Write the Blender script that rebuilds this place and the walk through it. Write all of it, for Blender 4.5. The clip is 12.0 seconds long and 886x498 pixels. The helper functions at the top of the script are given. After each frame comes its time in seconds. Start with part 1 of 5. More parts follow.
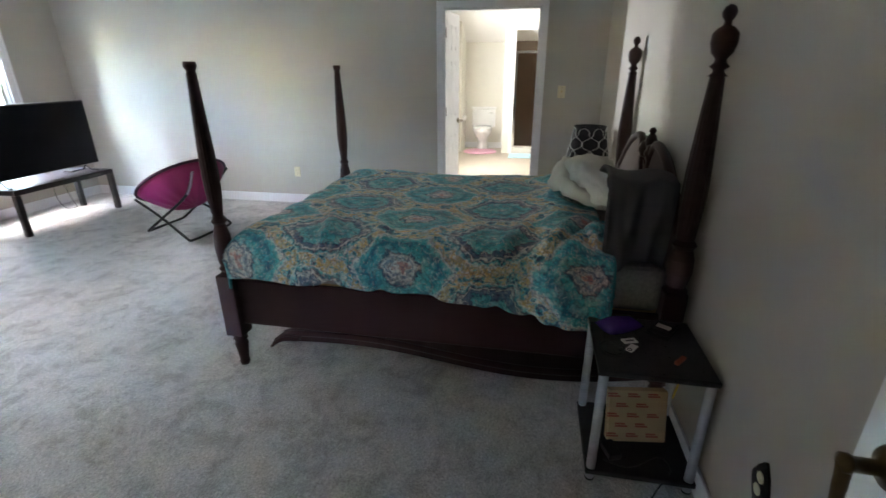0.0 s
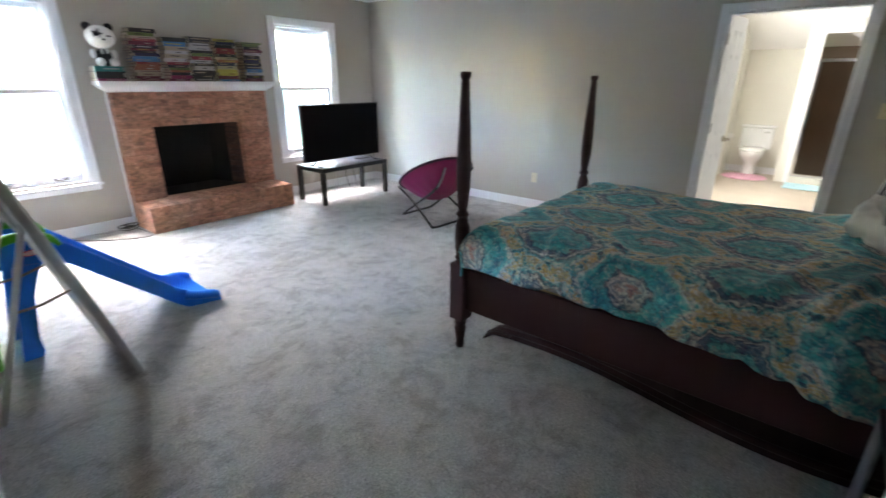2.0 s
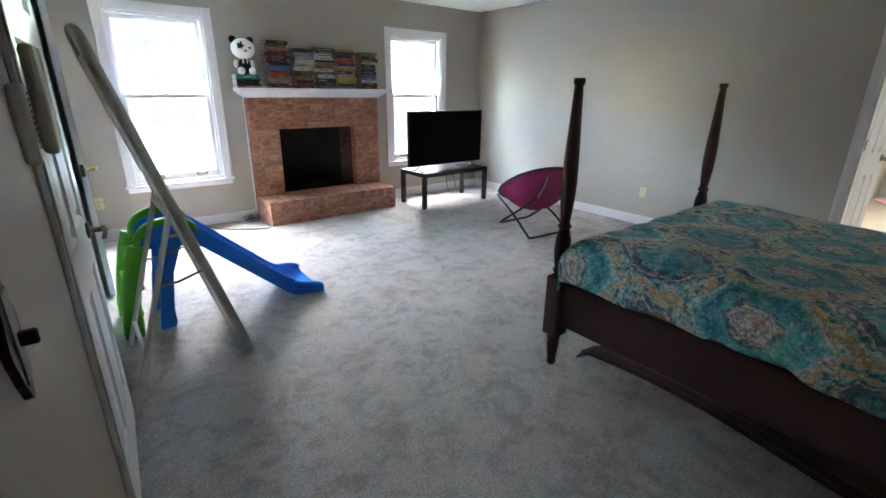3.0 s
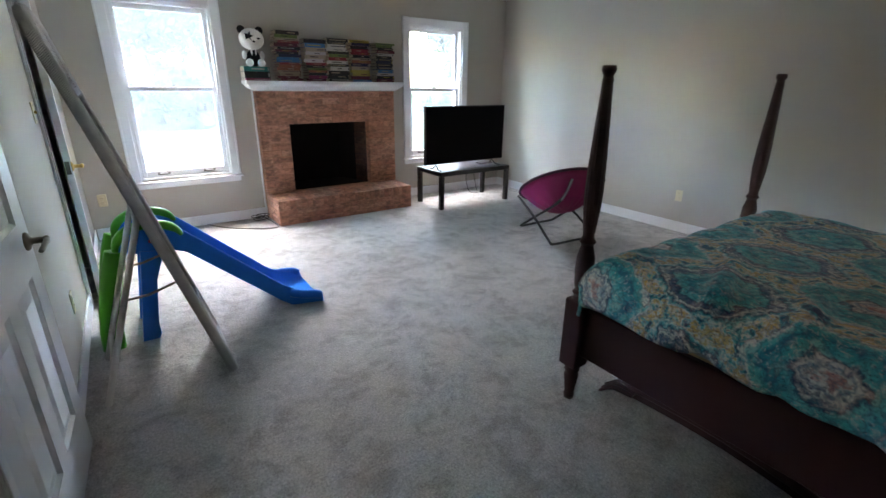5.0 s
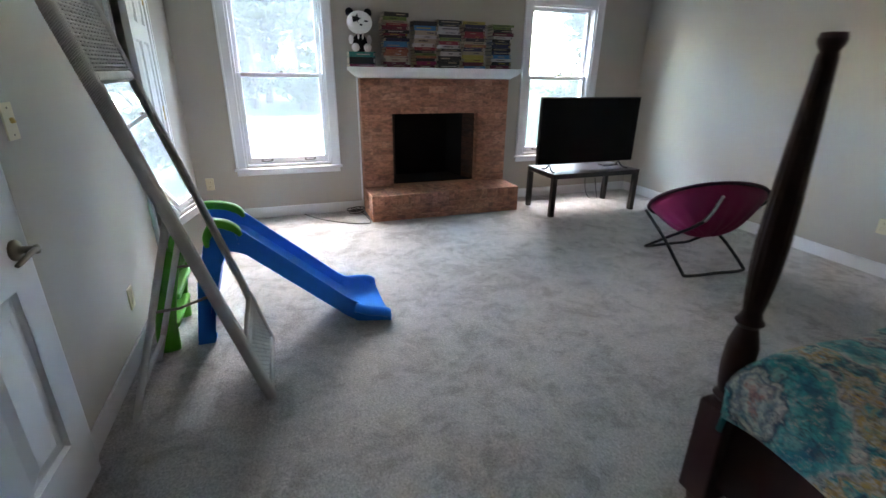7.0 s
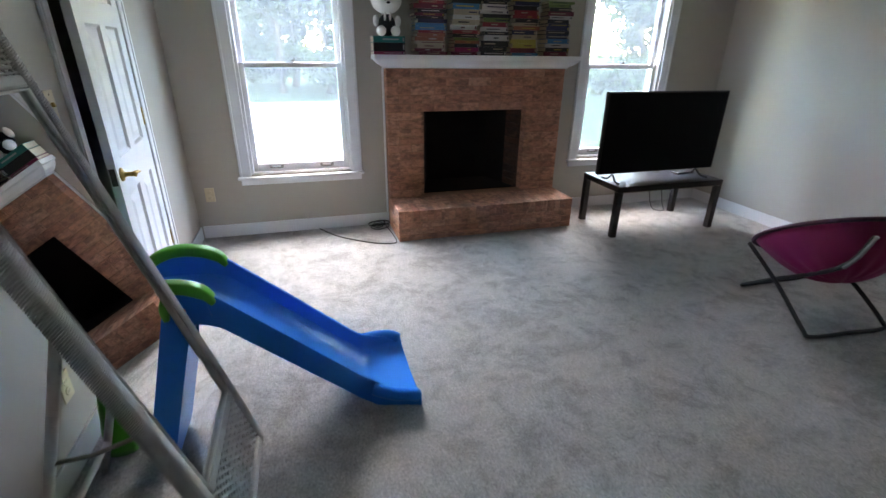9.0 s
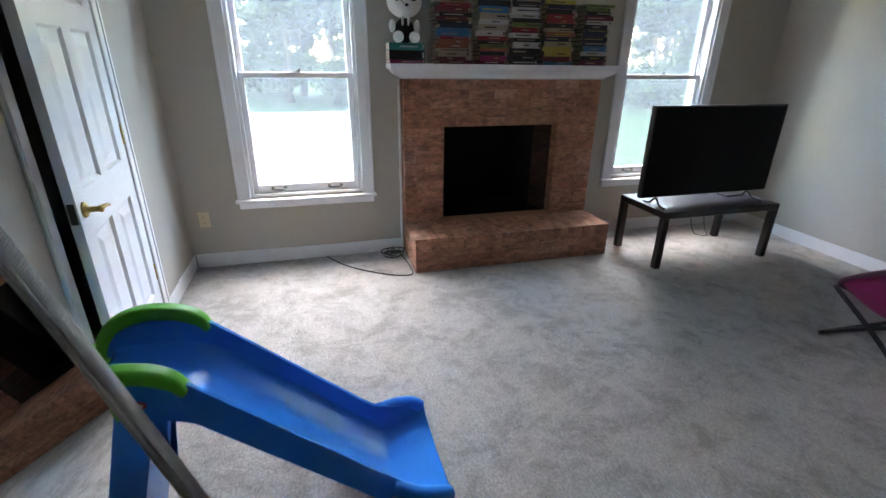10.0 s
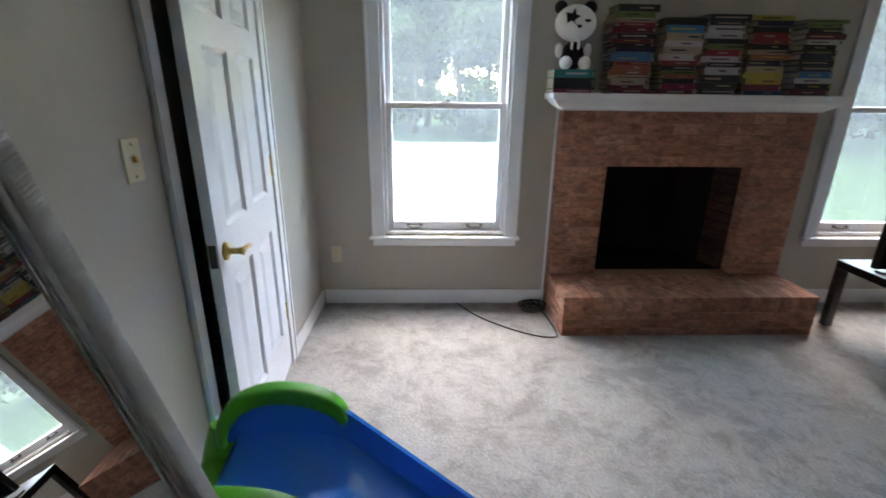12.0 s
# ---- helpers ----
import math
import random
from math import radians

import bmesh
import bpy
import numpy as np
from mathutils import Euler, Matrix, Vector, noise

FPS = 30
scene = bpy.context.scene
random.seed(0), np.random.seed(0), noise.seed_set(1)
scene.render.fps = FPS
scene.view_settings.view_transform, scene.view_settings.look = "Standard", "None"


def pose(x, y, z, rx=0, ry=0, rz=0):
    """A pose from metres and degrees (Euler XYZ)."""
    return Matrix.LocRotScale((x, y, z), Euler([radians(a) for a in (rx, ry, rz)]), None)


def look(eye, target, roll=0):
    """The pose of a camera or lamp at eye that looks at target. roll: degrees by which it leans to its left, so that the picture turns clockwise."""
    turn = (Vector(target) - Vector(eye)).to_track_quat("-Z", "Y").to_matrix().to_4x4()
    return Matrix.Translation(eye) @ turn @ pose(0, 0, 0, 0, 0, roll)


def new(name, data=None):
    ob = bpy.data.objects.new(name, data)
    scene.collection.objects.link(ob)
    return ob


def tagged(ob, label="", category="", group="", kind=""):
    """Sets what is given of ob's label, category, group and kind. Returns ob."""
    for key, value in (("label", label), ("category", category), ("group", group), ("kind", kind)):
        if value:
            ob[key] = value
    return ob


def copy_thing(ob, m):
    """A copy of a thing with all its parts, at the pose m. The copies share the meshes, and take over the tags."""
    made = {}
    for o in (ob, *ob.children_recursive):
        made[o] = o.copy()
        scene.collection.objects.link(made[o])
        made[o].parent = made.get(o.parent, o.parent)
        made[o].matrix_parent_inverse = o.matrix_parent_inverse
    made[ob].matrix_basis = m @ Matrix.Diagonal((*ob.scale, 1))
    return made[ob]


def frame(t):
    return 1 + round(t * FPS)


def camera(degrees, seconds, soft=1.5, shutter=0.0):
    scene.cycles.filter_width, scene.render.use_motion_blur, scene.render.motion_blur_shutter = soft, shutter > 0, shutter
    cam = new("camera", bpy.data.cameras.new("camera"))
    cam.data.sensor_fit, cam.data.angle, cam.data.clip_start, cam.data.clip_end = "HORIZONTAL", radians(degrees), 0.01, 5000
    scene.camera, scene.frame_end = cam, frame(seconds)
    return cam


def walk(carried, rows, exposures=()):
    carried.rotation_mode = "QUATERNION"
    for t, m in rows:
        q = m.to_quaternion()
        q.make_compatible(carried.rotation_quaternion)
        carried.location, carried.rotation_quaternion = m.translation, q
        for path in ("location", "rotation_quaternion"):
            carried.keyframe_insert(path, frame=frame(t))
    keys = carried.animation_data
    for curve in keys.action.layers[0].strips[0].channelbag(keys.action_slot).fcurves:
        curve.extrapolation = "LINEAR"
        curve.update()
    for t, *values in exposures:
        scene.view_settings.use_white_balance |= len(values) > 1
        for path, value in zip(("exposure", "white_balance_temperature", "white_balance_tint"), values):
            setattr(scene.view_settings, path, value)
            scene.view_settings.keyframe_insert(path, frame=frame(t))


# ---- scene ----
cam = camera(88.0, 12.0, soft=1.5, shutter=0.5)
ROWS = [
    (0.0, 0.045, 0.215, 1.461, -79.13, -21.19, 0.23),
    (0.5, 0.049, 0.214, 1.467, -74.17, -21.05, 0.18),
    (1.0, 0.047, 0.223, 1.471, -66.81, -20.89, 0.19),
    (1.5, 0.021, 0.237, 1.464, -58.80, -20.41, -0.21),
    (2.0, 0.019, 0.256, 1.462, -50.49, -20.16, -0.38),
    (2.5, 0.025, 0.282, 1.454, -42.19, -19.82, -0.48),
    (3.0, 0.019, 0.291, 1.449, -38.22, -19.25, -0.65),
    (5.0, 0.309, 0.486, 1.431, -34.80, -19.85, -0.67),
    (5.5, 0.395, 0.583, 1.421, -31.40, -20.04, -0.74),
    (6.0, 0.541, 0.681, 1.434, -26.07, -20.71, -0.75),
    (6.5, 0.708, 0.755, 1.424, -21.77, -20.82, -0.70),
    (7.0, 0.747, 0.919, 1.415, -19.41, -21.27, -0.85),
    (9.0, 0.908, 1.733, 1.466, -16.07, -23.34, -0.70),
    (9.5, 0.892, 1.998, 1.462, -15.70, -22.65, -0.85),
    (10.0, 0.919, 2.216, 1.457, -15.31, -22.31, -0.72),
    (10.5, 0.969, 2.390, 1.418, -11.94, -21.39, -0.59),
    (11.0, 0.859, 2.558, 1.404, -7.93, -21.17, -0.81),
    (11.5, 0.848, 2.620, 1.420, -4.49, -20.80, -0.72),
    (12.0, 0.737, 2.709, 1.428, -1.54, -18.78, -0.63),
]
walk(cam, [(t, pose(x, y, z, 90 + pitch, roll, yaw)) for t, x, y, z, yaw, pitch, roll in ROWS],
     exposures=[(t, e, k, 20) for t, e, k in ((0.0, 8.85, 7250), (3.0, 8.45, 7350), (7.0, 7.8, 7450), (9.5, 7.45, 7450), (12.0, 7.15, 7750))])

# ---- daylight ----
SUN_UP, SUN_TURN = 56.0, 0.0
world = bpy.data.worlds.new("sky")
scene.world = world
world.use_nodes = True
wn = world.node_tree.nodes
sky = wn.new("ShaderNodeTexSky")
sky.sky_type, sky.sun_disc, sky.dust_density = "NISHITA", False, 0.0
sky.sun_elevation, sky.sun_rotation = radians(SUN_UP), radians(SUN_TURN)
world.node_tree.links.new(sky.outputs[0], wn["Background"].inputs[0])
wn["Background"].inputs[1].default_value = 0.15
sun_data = bpy.data.lights.new("sun", "SUN")
sun_data.energy, sun_data.angle, sun_data.color = 0.26, radians(70), (1.0, 0.97, 0.93)
sun = new("sun", sun_data)
sun.matrix_world = look((0, 16.8, 24.9), (0, 0, 0))


# An area lamp that adds fill light through an opening.
def fill_light(name, x, y, z, w, h, watts, toward):
    data = bpy.data.lights.new(name, "AREA")
    data.shape, data.size, data.size_y, data.energy, data.color = "RECTANGLE", w, h, watts, (0.86, 0.96, 1.0)
    ob = new(name, data)
    ob.matrix_world = look((x, y, z), toward)
    return ob


# ---- materials ----
def nodes_of(name):
    m = bpy.data.materials.new(name)
    m.use_nodes = True
    return m, m.node_tree.nodes, m.node_tree.links, m.node_tree.nodes["Principled BSDF"]


def mix_node(nt, links, fac, a, b, mode="MIX"):
    n = nt.new("ShaderNodeMix")
    n.data_type, n.blend_type = "RGBA", mode
    for sock, val in ((n.inputs[0], fac), (n.inputs[6], a), (n.inputs[7], b)):
        if isinstance(val, (int, float)):
            sock.default_value = val
        elif isinstance(val, tuple):
            sock.default_value = (*val[:3], 1)
        else:
            links.new(val, sock)
    return n.outputs[2]


def coords(nt, links, scale=(1, 1, 1), kind="Object"):
    tc, mp = nt.new("ShaderNodeTexCoord"), nt.new("ShaderNodeMapping")
    mp.inputs["Scale"].default_value = scale
    links.new(tc.outputs[kind], mp.inputs[0])
    return mp.outputs[0]


def noise_node(nt, links, vec, scale, detail=4, rough=0.55):
    n = nt.new("ShaderNodeTexNoise")
    n.inputs["Scale"].default_value, n.inputs["Detail"].default_value, n.inputs["Roughness"].default_value = scale, detail, rough
    links.new(vec, n.inputs["Vector"])
    return n.outputs["Fac"]


def ramp_node(nt, links, fac, stops, smooth=True):
    n = nt.new("ShaderNodeValToRGB")
    n.color_ramp.interpolation = "LINEAR" if smooth else "CONSTANT"
    while len(n.color_ramp.elements) < len(stops):
        n.color_ramp.elements.new(0.5)
    for e, (p, c) in zip(n.color_ramp.elements, stops):
        e.position, e.color = p, (*c, 1)
    links.new(fac, n.inputs[0])
    return n.outputs[0]


def math_node(nt, links, op, a, b=0.0):
    n = nt.new("ShaderNodeMath")
    n.operation = op
    for sock, val in ((n.inputs[0], a), (n.inputs[1], b)):
        if isinstance(val, (int, float)):
            sock.default_value = val
        else:
            links.new(val, sock)
    return n.outputs[0]


def bump_to(nt, links, bsdf, height, strength, dist=0.01):
    b = nt.new("ShaderNodeBump")
    b.inputs["Strength"].default_value, b.inputs["Distance"].default_value = strength, dist
    links.new(height, b.inputs["Height"])
    links.new(b.outputs[0], bsdf.inputs["Normal"])


def paint(name, colour, rough=0.5, vary=0.06, big=1.2, fine=60.0, bump=0.1, metal=0.0, stretch=(1, 1, 1), piece=0.0, dist=0.004, rvar=0.16, spec=0.5):
    """A plain surface with broad unevenness, fine grain and a little relief; piece: how much single pieces differ."""
    m, nt, links, bsdf = nodes_of(name)
    vec = coords(nt, links, stretch)
    n1, n2 = noise_node(nt, links, vec, big, 3), noise_node(nt, links, vec, fine, 5)
    dark, light = tuple(c * (1 - vary * 1.6) for c in colour), tuple(min(1, c * (1 + vary * 1.6)) for c in colour)
    base = mix_node(nt, links, n1, dark, light)
    base = mix_node(nt, links, math_node(nt, links, "MULTIPLY", n2, vary * 2), base, tuple(c * 0.6 for c in colour))
    if piece:
        info = nt.new("ShaderNodeObjectInfo")
        hsv = nt.new("ShaderNodeHueSaturation")
        links.new(base, hsv.inputs["Color"])
        links.new(math_node(nt, links, "ADD", math_node(nt, links, "MULTIPLY", info.outputs["Random"], piece), 1 - piece / 2), hsv.inputs["Value"])
        base = hsv.outputs[0]
    links.new(base, bsdf.inputs["Base Color"])
    r = math_node(nt, links, "ADD", math_node(nt, links, "MULTIPLY", n2, rvar), rough - rvar / 2)
    links.new(r, bsdf.inputs["Roughness"])
    bsdf.inputs["Metallic"].default_value, bsdf.inputs["Specular IOR Level"].default_value = metal, spec
    if bump:
        bump_to(nt, links, bsdf, n2, bump, dist)
    return m


def carpet_material():
    m, nt, links, bsdf = nodes_of("carpet_pile")
    vec = coords(nt, links)
    warp = nt.new("ShaderNodeVectorMath")
    warp.operation = "ADD"
    nz = nt.new("ShaderNodeTexNoise")
    nz.inputs["Scale"].default_value = 3.0
    links.new(vec, nz.inputs["Vector"])
    sc = nt.new("ShaderNodeVectorMath")
    sc.operation = "SCALE"
    sc.inputs["Scale"].default_value = 0.25
    links.new(nz.outputs["Color"], sc.inputs[0])
    links.new(vec, warp.inputs[0]), links.new(sc.outputs[0], warp.inputs[1])
    swirl = noise_node(nt, links, warp.outputs[0], 13.0, 6, 0.68)
    patch = noise_node(nt, links, warp.outputs[0], 5.0, 4, 0.6)
    swirl = math_node(nt, links, "ADD", math_node(nt, links, "MULTIPLY", swirl, 0.5), math_node(nt, links, "MULTIPLY", patch, 0.5))
    broad = noise_node(nt, links, vec, 1.3, 3)
    tuft = noise_node(nt, links, vec, 120, 4, 0.85)
    clump = noise_node(nt, links, vec, 70, 4, 0.75)
    tone = ramp_node(nt, links, swirl, [(0.40, (0.42, 0.41, 0.405)), (0.47, (0.555, 0.56, 0.555)), (0.515, (0.65, 0.64, 0.63)), (0.60, (0.72, 0.71, 0.70))])
    tone = mix_node(nt, links, math_node(nt, links, "MULTIPLY", broad, 0.3), tone, (0.49, 0.475, 0.47))
    pile = ramp_node(nt, links, tuft, [(0.36, (0.54, 0.54, 0.54)), (0.60, (1.22, 1.22, 1.22))])
    tone = mix_node(nt, links, 0.9, tone, pile, "MULTIPLY")
    lump = ramp_node(nt, links, clump, [(0.36, (0.72, 0.72, 0.72)), (0.64, (1.15, 1.15, 1.15))])
    tone = mix_node(nt, links, 0.8, tone, lump, "MULTIPLY")
    links.new(tone, bsdf.inputs["Base Color"])
    bsdf.inputs["Roughness"].default_value = 0.95
    bsdf.inputs["Sheen Weight"].default_value = 0.25
    bsdf.inputs["Specular IOR Level"].default_value = 0.15
    h = math_node(nt, links, "ADD", math_node(nt, links, "MULTIPLY", swirl, 1.6), math_node(nt, links, "ADD", tuft, clump))
    bump_to(nt, links, bsdf, h, 0.9, 0.018)
    return m


def quilt_material():
    """Staggered teal medallions with navy and cream scroll lines on ochre ground."""
    m, nt, links, bsdf = nodes_of("quilt_print")
    vec = coords(nt, links)
    w1 = nt.new("ShaderNodeTexNoise")
    w1.inputs["Scale"].default_value, w1.inputs["Detail"].default_value = 5.5, 4
    links.new(vec, w1.inputs["Vector"])
    off = nt.new("ShaderNodeVectorMath")
    off.operation = "SCALE"
    off.inputs["Scale"].default_value = 0.09
    links.new(w1.outputs["Color"], off.inputs[0])
    add = nt.new("ShaderNodeVectorMath")
    links.new(vec, add.inputs[0]), links.new(off.outputs[0], add.inputs[1])
    sep = nt.new("ShaderNodeSeparateXYZ")
    links.new(add.outputs[0], sep.inputs[0])
    down = math_node(nt, links, "MULTIPLY", sep.outputs["Z"], -0.9)
    px = math_node(nt, links, "DIVIDE", math_node(nt, links, "SUBTRACT", sep.outputs["X"], down), 0.50)
    py = math_node(nt, links, "DIVIDE", sep.outputs["Y"], 0.80)

    def cell(sx, sy):
        """Distance from the nearest medallion centre of one lattice, by a six-sided measure."""
        ax = math_node(nt, links, "SUBTRACT", math_node(nt, links, "FRACT", math_node(nt, links, "ADD", px, sx)), 0.5)
        ay = math_node(nt, links, "SUBTRACT", math_node(nt, links, "FRACT", math_node(nt, links, "ADD", py, sy)), 0.5)
        ax, ay = math_node(nt, links, "MULTIPLY", math_node(nt, links, "ABSOLUTE", ax), 0.50), math_node(nt, links, "MULTIPLY", math_node(nt, links, "ABSOLUTE", ay), 0.80)
        return math_node(nt, links, "MAXIMUM", math_node(nt, links, "ADD", math_node(nt, links, "MULTIPLY", ax, 0.62), math_node(nt, links, "MULTIPLY", ay, 0.80)), ax)
    fine = noise_node(nt, links, add.outputs[0], 30, 6, 0.65)
    mid = noise_node(nt, links, add.outputs[0], 13, 5, 0.6)
    ripple = math_node(nt, links, "MULTIPLY", math_node(nt, links, "SUBTRACT", fine, 0.5), 0.10)
    d_a, d_b = math_node(nt, links, "ADD", cell(0.0, 0.0), ripple), math_node(nt, links, "ADD", cell(0.5, 0.5), ripple)
    teal, deep, navy, cream, ochre, pale, rose, slate = (0.022, 0.41, 0.44), (0.010, 0.19, 0.25), (0.018, 0.022, 0.08), (0.72, 0.72, 0.64), (0.60, 0.41, 0.12), (0.11, 0.49, 0.50), (0.54, 0.24, 0.2), (0.17, 0.21, 0.30)
    k = 3.55  # the ramps run over 0.28 m
    band_a = ramp_node(nt, links, math_node(nt, links, "MULTIPLY", d_a, k), [(0.0, cream), (0.07, deep), (0.12, pale), (0.2, teal), (0.3, deep), (0.36, teal), (0.46, pale), (0.50, navy), (0.55, slate), (0.58, navy), (0.61, cream), (0.66, navy), (0.70, pale), (0.735, cream)])
    band_b = ramp_node(nt, links, math_node(nt, links, "MULTIPLY", d_b, k), [(0.0, rose), (0.06, rose), (0.1, cream), (0.16, slate), (0.2, cream), (0.26, navy), (0.31, pale), (0.4, teal), (0.54, deep), (0.6, teal), (0.66, pale), (0.70, cream), (0.74, slate)])
    ground = ramp_node(nt, links, mid, [(0.37, navy), (0.41, teal), (0.44, cream), (0.47, ochre), (0.505, ochre), (0.525, cream), (0.55, ochre), (0.585, pale), (0.62, navy), (0.66, deep)])
    in_a = ramp_node(nt, links, math_node(nt, links, "MULTIPLY", d_a, k), [(0.73, (1, 1, 1)), (0.76, (0, 0, 0))])
    in_b = ramp_node(nt, links, math_node(nt, links, "MULTIPLY", d_b, k), [(0.72, (1, 1, 1)), (0.75, (0, 0, 0))])
    col = mix_node(nt, links, in_b, mix_node(nt, links, in_a, ground, band_a), band_b)
    # petals and leaves drawn inside every band: small cells with dark outlines, tinted one by one
    petal, rim = nt.new("ShaderNodeTexVoronoi"), nt.new("ShaderNodeTexVoronoi")
    rim.feature = "DISTANCE_TO_EDGE"
    for n in (petal, rim):
        n.inputs["Scale"].default_value = 30.0
        links.new(add.outputs[0], n.inputs["Vector"])
    pick = nt.new("ShaderNodeSeparateColor")
    links.new(petal.outputs["Color"], pick.inputs[0])
    tint = ramp_node(nt, links, pick.outputs[0], [(0.0, deep), (0.25, teal), (0.5, pale), (0.62, cream), (0.72, ochre), (0.85, navy), (1.0, teal)])
    col = mix_node(nt, links, 0.16, col, tint)
    outline = ramp_node(nt, links, rim.outputs["Distance"], [(0.0, (1, 1, 1)), (0.05, (1, 1, 1)), (0.11, (0, 0, 0))])
    col = mix_node(nt, links, math_node(nt, links, "MULTIPLY", outline, 0.34), col, navy)
    heart = ramp_node(nt, links, petal.outputs["Distance"], [(0.0, (1, 1, 1)), (0.16, (1, 1, 1)), (0.24, (0, 0, 0))])
    col = mix_node(nt, links, math_node(nt, links, "MULTIPLY", heart, 0.22), col, cream)
    lines = math_node(nt, links, "ABSOLUTE", math_node(nt, links, "SUBTRACT", math_node(nt, links, "FRACT", math_node(nt, links, "MULTIPLY", fine, 9.0)), 0.5))
    scroll = ramp_node(nt, links, lines, [(0.0, (1, 1, 1)), (0.09, (1, 1, 1)), (0.17, (0, 0, 0))])
    col = mix_node(nt, links, math_node(nt, links, "MULTIPLY", scroll, 0.7), col, ramp_node(nt, links, noise_node(nt, links, vec, 21, 3), [(0.40, navy), (0.48, deep), (0.54, cream), (0.6, navy)]))
    links.new(col, bsdf.inputs["Base Color"])
    bsdf.inputs["Roughness"].default_value = 0.85
    bsdf.inputs["Sheen Weight"].default_value = 0.1
    weave = noise_node(nt, links, vec, 240, 2)
    pucker = noise_node(nt, links, vec, 18, 4)
    bump_to(nt, links, bsdf, math_node(nt, links, "ADD", math_node(nt, links, "MULTIPLY", pucker, 3.0), math_node(nt, links, "MULTIPLY", weave, 0.3)), 0.5, 0.012)
    return m


def brick_material(name, colours, soot=0.25):
    m, nt, links, bsdf = nodes_of(name)
    vec = coords(nt, links, (1, 1, 1), "Object")
    info = nt.new("ShaderNodeObjectInfo")
    shift = nt.new("ShaderNodeVectorMath")
    links.new(vec, shift.inputs[0])
    comb = nt.new("ShaderNodeCombineXYZ")
    for i in range(3):
        links.new(math_node(nt, links, "MULTIPLY", info.outputs["Random"], 37.0 + 11 * i), comb.inputs[i])
    links.new(comb.outputs[0], shift.inputs[1])
    base = ramp_node(nt, links, info.outputs["Random"], [(0.0, colours[0]), (0.35, colours[1]), (0.7, colours[2]), (1.0, colours[3])])
    streak = nt.new("ShaderNodeMapping")
    streak.inputs["Scale"].default_value = (1.0, 1.0, 1.9)
    links.new(shift.outputs[0], streak.inputs[0])
    n1 = noise_node(nt, links, streak.outputs[0], 9, 5, 0.65)
    n2 = noise_node(nt, links, shift.outputs[0], 90, 4, 0.7)
    burn = ramp_node(nt, links, n1, [(0.47, (0, 0, 0)), (0.62, (1, 1, 1))])
    base = mix_node(nt, links, math_node(nt, links, "MULTIPLY", burn, soot * 2.8), base, (0.09, 0.05, 0.035))
    n3 = noise_node(nt, links, streak.outputs[0], 22, 5, 0.75)
    flake = ramp_node(nt, links, n3, [(0.40, (0.55, 0.5, 0.48)), (0.50, (0.95, 0.95, 0.95)), (0.62, (1.3, 1.22, 1.15))])
    base = mix_node(nt, links, 0.7, base, flake, "MULTIPLY")
    base = mix_node(nt, links, math_node(nt, links, "MULTIPLY", n2, 0.3), base, colours[0])
    links.new(base, bsdf.inputs["Base Color"])
    bsdf.inputs["Roughness"].default_value = 0.9
    bump_to(nt, links, bsdf, math_node(nt, links, "ADD", n2, n1), 0.7, 0.012)
    return m


def glass_material(name, tint=(1, 1, 1), rough=0.0):
    m, nt, links, bsdf = nodes_of(name)
    clear, gloss, mixer, fres = nt.new("ShaderNodeBsdfTransparent"), nt.new("ShaderNodeBsdfGlossy"), nt.new("ShaderNodeMixShader"), nt.new("ShaderNodeLayerWeight")
    clear.inputs[0].default_value = (*tint, 1)
    gloss.inputs["Roughness"].default_value = rough
    fres.inputs[0].default_value = 0.5
    rise = math_node(nt, links, "MULTIPLY", math_node(nt, links, "POWER", fres.outputs["Facing"], 4.0), 0.6)
    links.new(math_node(nt, links, "ADD", rise, 0.03), mixer.inputs[0]), links.new(clear.outputs[0], mixer.inputs[1]), links.new(gloss.outputs[0], mixer.inputs[2])
    links.new(mixer.outputs[0], nt["Material Output"].inputs["Surface"])
    nt.remove(bsdf)
    return m


def plain_gloss(name, colour, rough, metal=1.0):
    m, nt, links, bsdf = nodes_of(name)
    bsdf.inputs["Base Color"].default_value = (*colour, 1)
    bsdf.inputs["Roughness"].default_value, bsdf.inputs["Metallic"].default_value = rough, metal
    return m


WALL = paint("greige_wall_paint", (0.415, 0.385, 0.335), 0.62, 0.025, 0.7, 160, 0.12, dist=0.002)
CEIL = paint("white_ceiling_paint", (0.80, 0.79, 0.77), 0.8, 0.02, 0.8, 120, 0.2)
TRIM = paint("white_trim_paint", (0.74, 0.745, 0.755), 0.38, 0.025, 2.0, 200, 0.03, dist=0.001, rvar=0.03)
DOOR = paint("white_door_paint", (0.66, 0.675, 0.70), 0.34, 0.012, 1.5, 200, 0.02, dist=0.001, rvar=0.03)
CARPET = carpet_material()
QUILT = quilt_material()
CHERRY = paint("dark_cherry_wood", (0.034, 0.009, 0.008), 0.5, 0.1, 1.2, 9, 0.02, dist=0.001, rvar=0.06, spec=0.3)
BRICK = brick_material("tan_brick", ((0.54, 0.27, 0.18), (0.47, 0.215, 0.14), (0.38, 0.16, 0.105), (0.56, 0.30, 0.205)))
MORTAR = paint("tan_mortar", (0.36, 0.19, 0.118), 0.95, 0.12, 6, 120, 0.5)
SOOT = paint("sooty_firebrick", (0.009, 0.008, 0.0075), 0.95, 0.3, 4, 60, 0.5)
BLACK_WOOD = paint("black_laminate", (0.012, 0.011, 0.012), 0.3, 0.1, 3, 90, 0.03)
